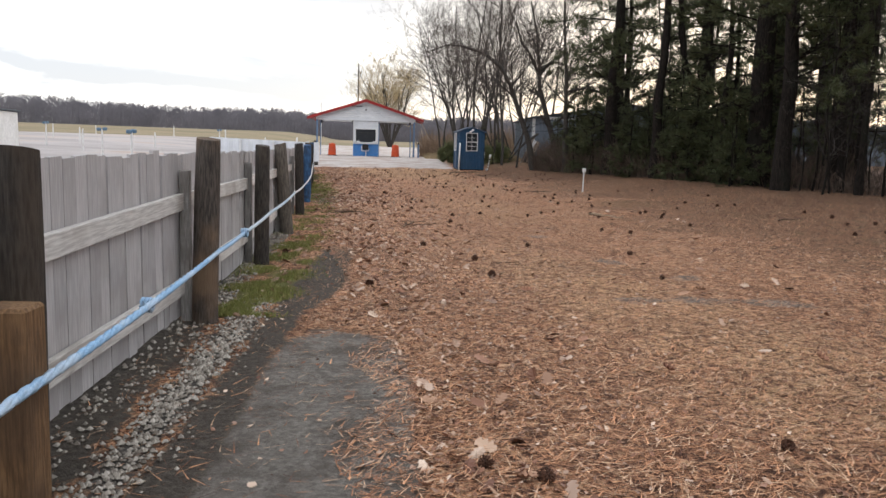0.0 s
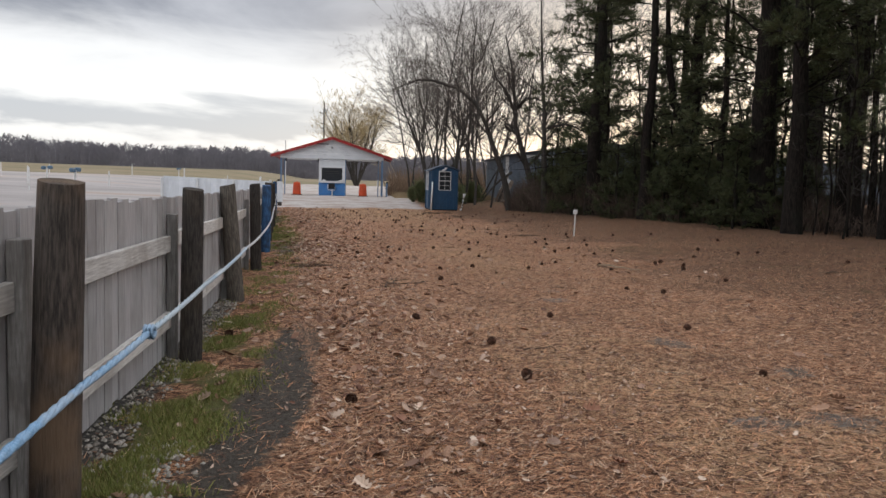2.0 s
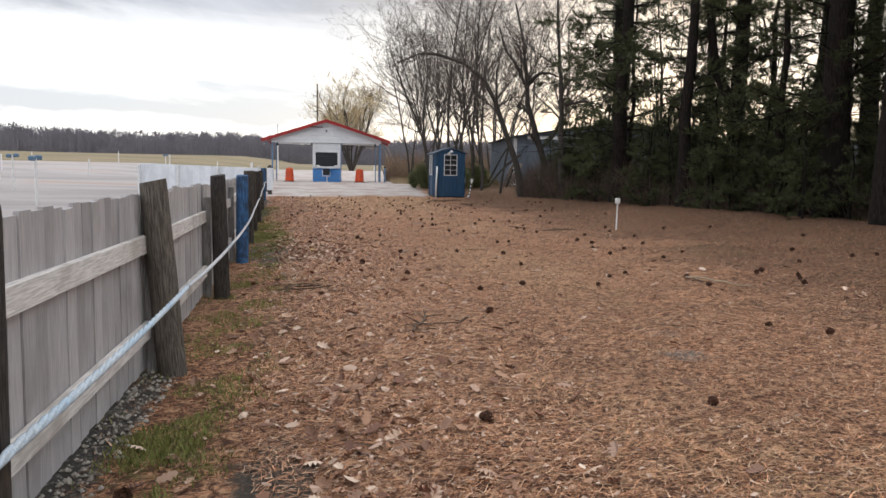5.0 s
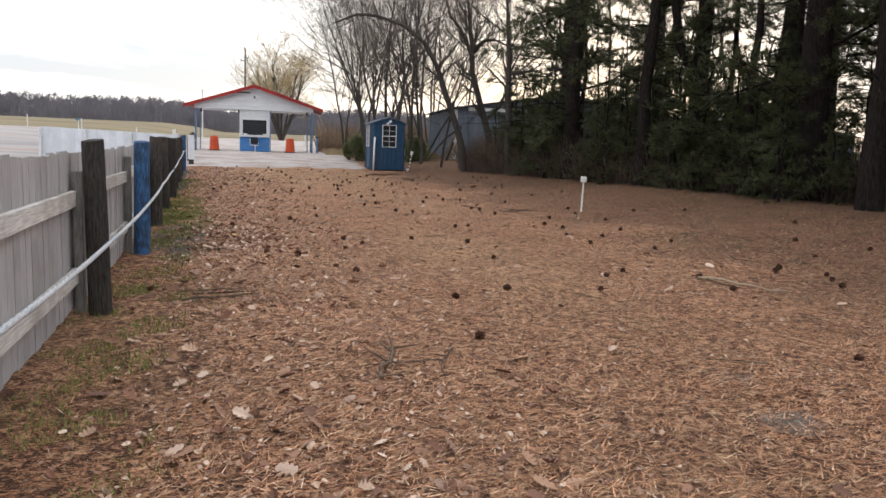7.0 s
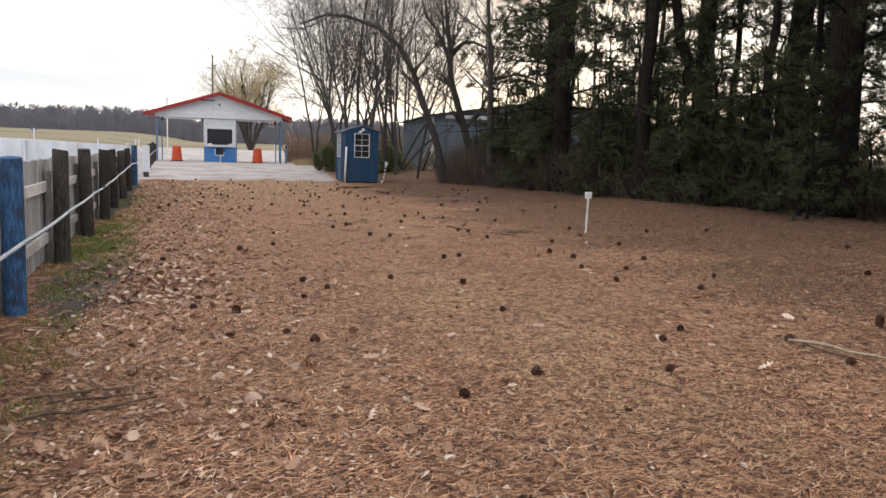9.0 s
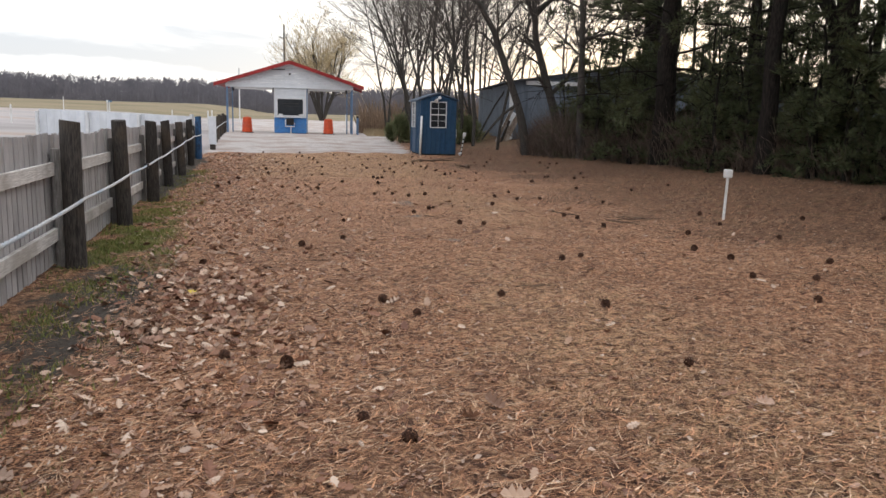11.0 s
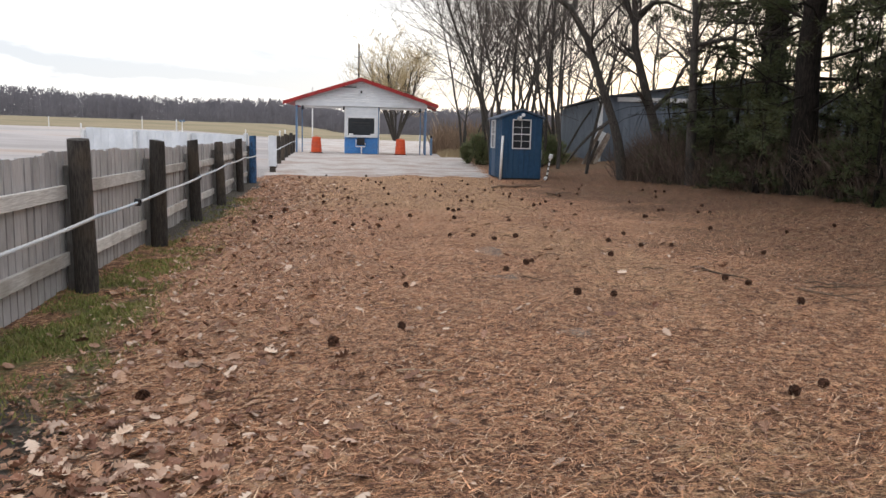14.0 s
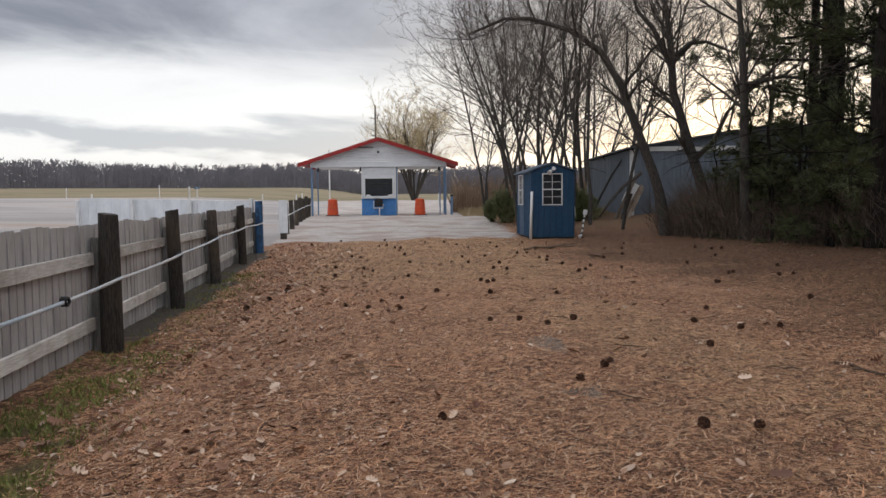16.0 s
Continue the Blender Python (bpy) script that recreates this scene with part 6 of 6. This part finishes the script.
# moss and grass blades
s = Shape()
n = 0
while n < 30000:
    y = 7.0 + 29 * q.random() ** 1.3
    x = edge_at(y) + (q.gauss(0.2, 0.17) if y < 12 else q.gauss(0.28, 0.26))
    if q.random() > (0.68 + 0.42 * math.sin(0.42 * y - 1.2)) * (1.0 if y < 12 else 0.6):
        continue
    if (17.5 < y < 22.8 and q.random() < 0.72) or (y > 28.5 and q.random() < 0.8):
        continue
    if math.sin(5.1 * x + 2.3 * y) * math.sin(3.7 * y - 1.9 * x) + 0.5 * math.sin(9.0 * x - 6.1 * y) < q.uniform(-0.25, 0.3) - (0.35 if y > 21 else 0.0):
        continue
    z = hz(x, y)
    h = q.uniform(0.015, 0.05)
    w = q.uniform(0, 6.283)
    t = 0.003 * (1 + 0.06 * y)
    i = len(s.v)
    s.v += [(x - t * math.cos(w), y - t * math.sin(w), z - 0.004), (x + t * math.cos(w), y + t * math.sin(w), z - 0.004), (x + q.uniform(-0.03, 0.03), y + q.uniform(-0.03, 0.03), z + h)]
    s.f.append((i, i + 1, i + 2))
    n += 1
thing("grass_verge", s, M["grass"], "short mossy green grass at the post feet", "grass", kind="stuff")

# pale gravel by the fence
s = Shape()
for k in range(3900):
    y = 1.5 + 6.2 * q.random() ** 0.8 if k < 3000 else q.uniform(7, 13)
    x = edge_at(y) + (q.gauss(0.27, 0.075) if k < 2500 else q.uniform(-0.2, 0.05))
    r = q.uniform(0.007, 0.022)
    z = hz(x, y) + 0.4 * r
    w = q.uniform(0, 3)
    ca, sa2 = math.cos(w) * r, math.sin(w) * r
    a = q.uniform(0.5, 0.9)
    i = len(s.v)
    s.v += [(x + ca, y + sa2, z), (x - sa2 * a, y + ca * a, z), (x - ca, y - sa2, z), (x + sa2 * a, y - ca * a, z), (x, y, z + 0.75 * r), (x, y, z - 0.6 * r)]
    s.f += [(i, i + 1, i + 4), (i + 1, i + 2, i + 4), (i + 2, i + 3, i + 4), (i + 3, i, i + 4), (i + 1, i, i + 5), (i + 2, i + 1, i + 5), (i + 3, i + 2, i + 5), (i, i + 3, i + 5)]
thing("gravel", s, M["pebble"], "pale loose gravel along the fence foot", "gravel", kind="stuff")


# pine cones
def cone_mesh(seed):
    c = random.Random(seed)
    s = Shape()
    s.tube([(0, 0, -0.040), (0, 0, -0.01), (0, 0, 0.03), (0, 0, 0.05)], [0.012, 0.020, 0.014, 0.004], 7)
    for ring in range(7):
        u = ring / 6
        z = -0.036 + 0.082 * u
        r = 0.043 * math.sin(math.pi * (0.18 + 0.74 * u)) + 0.004
        m = 9 if ring < 5 else 6
        for k in range(m):
            w = 2 * math.pi * (k + 0.5 * (ring % 2)) / m + c.uniform(-0.1, 0.1)
            rr, zz = r * c.uniform(0.9, 1.1), z + 0.010 + 0.008 * u
            i = len(s.v)
            dw = 0.36
            s.v += [(0.012 * math.cos(w), 0.012 * math.sin(w), z), (rr * math.cos(w - dw), rr * math.sin(w - dw), zz), (rr * 1.08 * math.cos(w), rr * 1.08 * math.sin(w), zz + 0.005), (rr * math.cos(w + dw), rr * math.sin(w + dw), zz), (rr * math.cos(w), rr * math.sin(w), zz - 0.007)]
            s.f += [(i, i + 1, i + 2), (i, i + 2, i + 3), (i, i + 4, i + 1), (i, i + 3, i + 4), (i + 1, i + 4, i + 2), (i + 4, i + 3, i + 2)]
    return s.mesh("pine_cone", M["cone"])


cones = [cone_mesh(k) for k in range(4)]
NEAR_CONES = [(1.6, 4.03), (1.35, 4.18), (2.81, 4.43), (0.66, 8.48), (1.94, 9.11), (3.83, 9.23), (1.85, 10.31), (-0.5, 10.61), (4.04, 11.17), (1.24, 11.54), (2.74, 11.8), (4.84, 13.85), (4.43, 14.19), (1.81, 14.92), (6.35, 15.06), (1.95, 16.41), (2.53, 16.76), (3.54, 16.77), (5.03, 16.78), (6.39, 16.84), (5.02, 17.46), (3.99, 17.68), (1.13, 17.88), (4.32, 17.99), (0.92, 18.11), (2.95, 18.85), (0.49, 18.98), (0.11, 19.14), (5.62, 19.8), (1.38, 20.2), (2.94, 20.33), (4.92, 20.5), (1.14, 20.61), (2.18, 20.8), (5.47, 21.35), (4.92, 21.57), (-0.55, 22.26), (3.19, 22.46), (5.19, 22.53), (3.45, 22.61), (5.06, 23.17), (0.35, 23.46), (0.83, 23.95), (5.61, 24.48)]
FAR_CONES = [(4.62, 25.14), (6.43, 25.16), (2.53, 25.4), (0.85, 25.71), (4.36, 26.32), (1.98, 26.66), (2.26, 27.08), (3.53, 28.04), (4.21, 28.97), (4.68, 29.01), (2.14, 29.45), (3.87, 29.46), (1.48, 29.7), (2.48, 29.72), (1.83, 29.77), (4.37, 30.49), (0.34, 30.68), (-1.74, 30.83), (-0.42, 31.06), (0.05, 31.48), (-1.63, 31.8), (0.33, 31.84), (1.68, 32.34), (0.84, 32.7), (1.63, 34.05), (3.91, 34.31), (-1.09, 35.1), (3.91, 36.09), (-0.46, 36.18), (2.32, 36.26), (3.67, 37.45), (2.29, 37.75), (0.26, 37.83), (1.59, 37.83), (1.21, 38.02), (3.58, 39.16), (0.04, 40.44), (3.0, 40.45), (-0.82, 43.36), (0.52, 44.83)]
spots = NEAR_CONES + FAR_CONES
while len(spots) < 165:
    y = q.uniform(31, 46) if q.random() < 0.7 else q.uniform(12, 31)
    x = q.uniform(edge_at(y) + 0.9, 8.5) if y > 31 else q.uniform(5.6, 9.5)
    if q.random() < 0.14:
        bx, by = q.choice(FAR_CONES)
        x, y = bx + q.uniform(-0.35, 0.35), by + q.uniform(-0.35, 0.35)
    spots.append((x, y))
for k, (x, y) in enumerate(spots):
    f = q.uniform(0.62, 0.88)
    o = thing("pine_cone", cones[k % 4], None, "dark brown open pine cone on the needles", "pine cone", "pine cones on the lane", at=pose(x, y, hz(x, y) + 0.034 * f, q.uniform(40, 110), q.uniform(-20, 20), q.uniform(0, 360)) @ Matrix.Scale(f, 4))


# fallen twigs
def twig_mesh(seed, pale=False):
    c = random.Random(seed)
    s = Shape()
    p, d = Vector((0, 0, 0.012)), Vector((1, 0, 0))
    pts = [p.copy()]
    L = 0.6
    for k in range(6):
        d = (d + Vector((0, c.uniform(-0.35, 0.35), 0))).normalized()
        p = p + d * L / 6
        pts.append(Vector((p.x, p.y, 0.012 + c.uniform(0, 0.02))))
    s.tube(pts, [0.009, 0.0085, 0.008, 0.007, 0.006, 0.005, 0.003], 6)
    if not pale:
        for k in (2, 3, 4):
            e = Vector((c.uniform(0.3, 1), c.choice((-1, 1)) * c.uniform(0.4, 1), 0.12)).normalized() * c.uniform(0.08, 0.2)
            s.tube([pts[k], pts[k] + e * 0.5, pts[k] + e], [0.005, 0.004, 0.002], 5)
    return s.mesh("twig", M["stick_pale" if pale else "stick"])


twigs = [twig_mesh(k) for k in range(5)]
pale_twigs = [twig_mesh(k + 20, True) for k in range(2)]
# start x, start y, length, heading
SPOTS = [(1.55, 14.62, 0.64, -125), (1.19, 14.1, 0.40, -149), (1.3, 14.3, 0.45, 175), (0.4, 22.46, 0.3, 16), (0.78, 21.95, 0.2, 52), (2.11, 26.31, 0.39, -69), (3.27, 41.18, 2.3, 46), (3.6, 41.6, 1.6, 20), (5.04, 39.85, 1.8, -91), (-0.45, 16.57, 0.6, 24), (-0.5, 16.3, 0.7, 5), (-0.6, 16.65, 0.6, 22), (0.97, 13.98, 1.0, 64), (2.23, 9.97, 0.25, -2), (4.88, 25.8, 0.8, -51), (4.32, 27.18, 0.9, -88), (5.1, 25.9, 0.6, 10), (5.2, 26.2, 0.7, -30), (1.35, 15.52, 0.22, 15), (2.63, 13.74, 0.18, 55), (5.06, 17.54, 0.8, -102), (8.2, 15.4, 0.9, 25)]
for k, (x, y, f, w) in enumerate(SPOTS):
    thing("twig", twigs[k % 5], None, "dead brown forked twig lying on needles", "twig", "fallen twigs", at=ground_at(x, y, w) @ Matrix.Scale(f / 0.6, 4))
for k in range(40):
    y = q.uniform(5, 34)
    x = q.uniform(edge_at(y) + 1, 7.5)
    thing("twig", twigs[k % 5], None, "dead brown forked twig lying on needles", "twig", "fallen twigs", at=ground_at(x, y, q.uniform(0, 360)) @ Matrix.Scale(q.uniform(0.3, 0.7), 4))
for k, (x, y, f, w) in enumerate(((5.0, 17.47, 1.1, -89), (2.12, 21.83, 0.19, -7), (2.16, 21.64, 0.15, 11), (2.0, 21.9, 0.12, -30), (0.81, 22.87, 0.37, -25), (3.0, 9.3, 0.3, -10), (2.23, 23.61, 0.18, -1), (2.58, 22.61, 0.24, -20), (1.02, 20.5, 0.12, -30), (1.1, 20.4, 0.14, 15), (1.0, 20.3, 0.10, 60))):
    thing("twig", pale_twigs[k % 2], None, "pale bleached stick lying on needles", "twig", "fallen twigs", at=ground_at(x, y, w) @ Matrix.Scale(f / 0.6, 4))
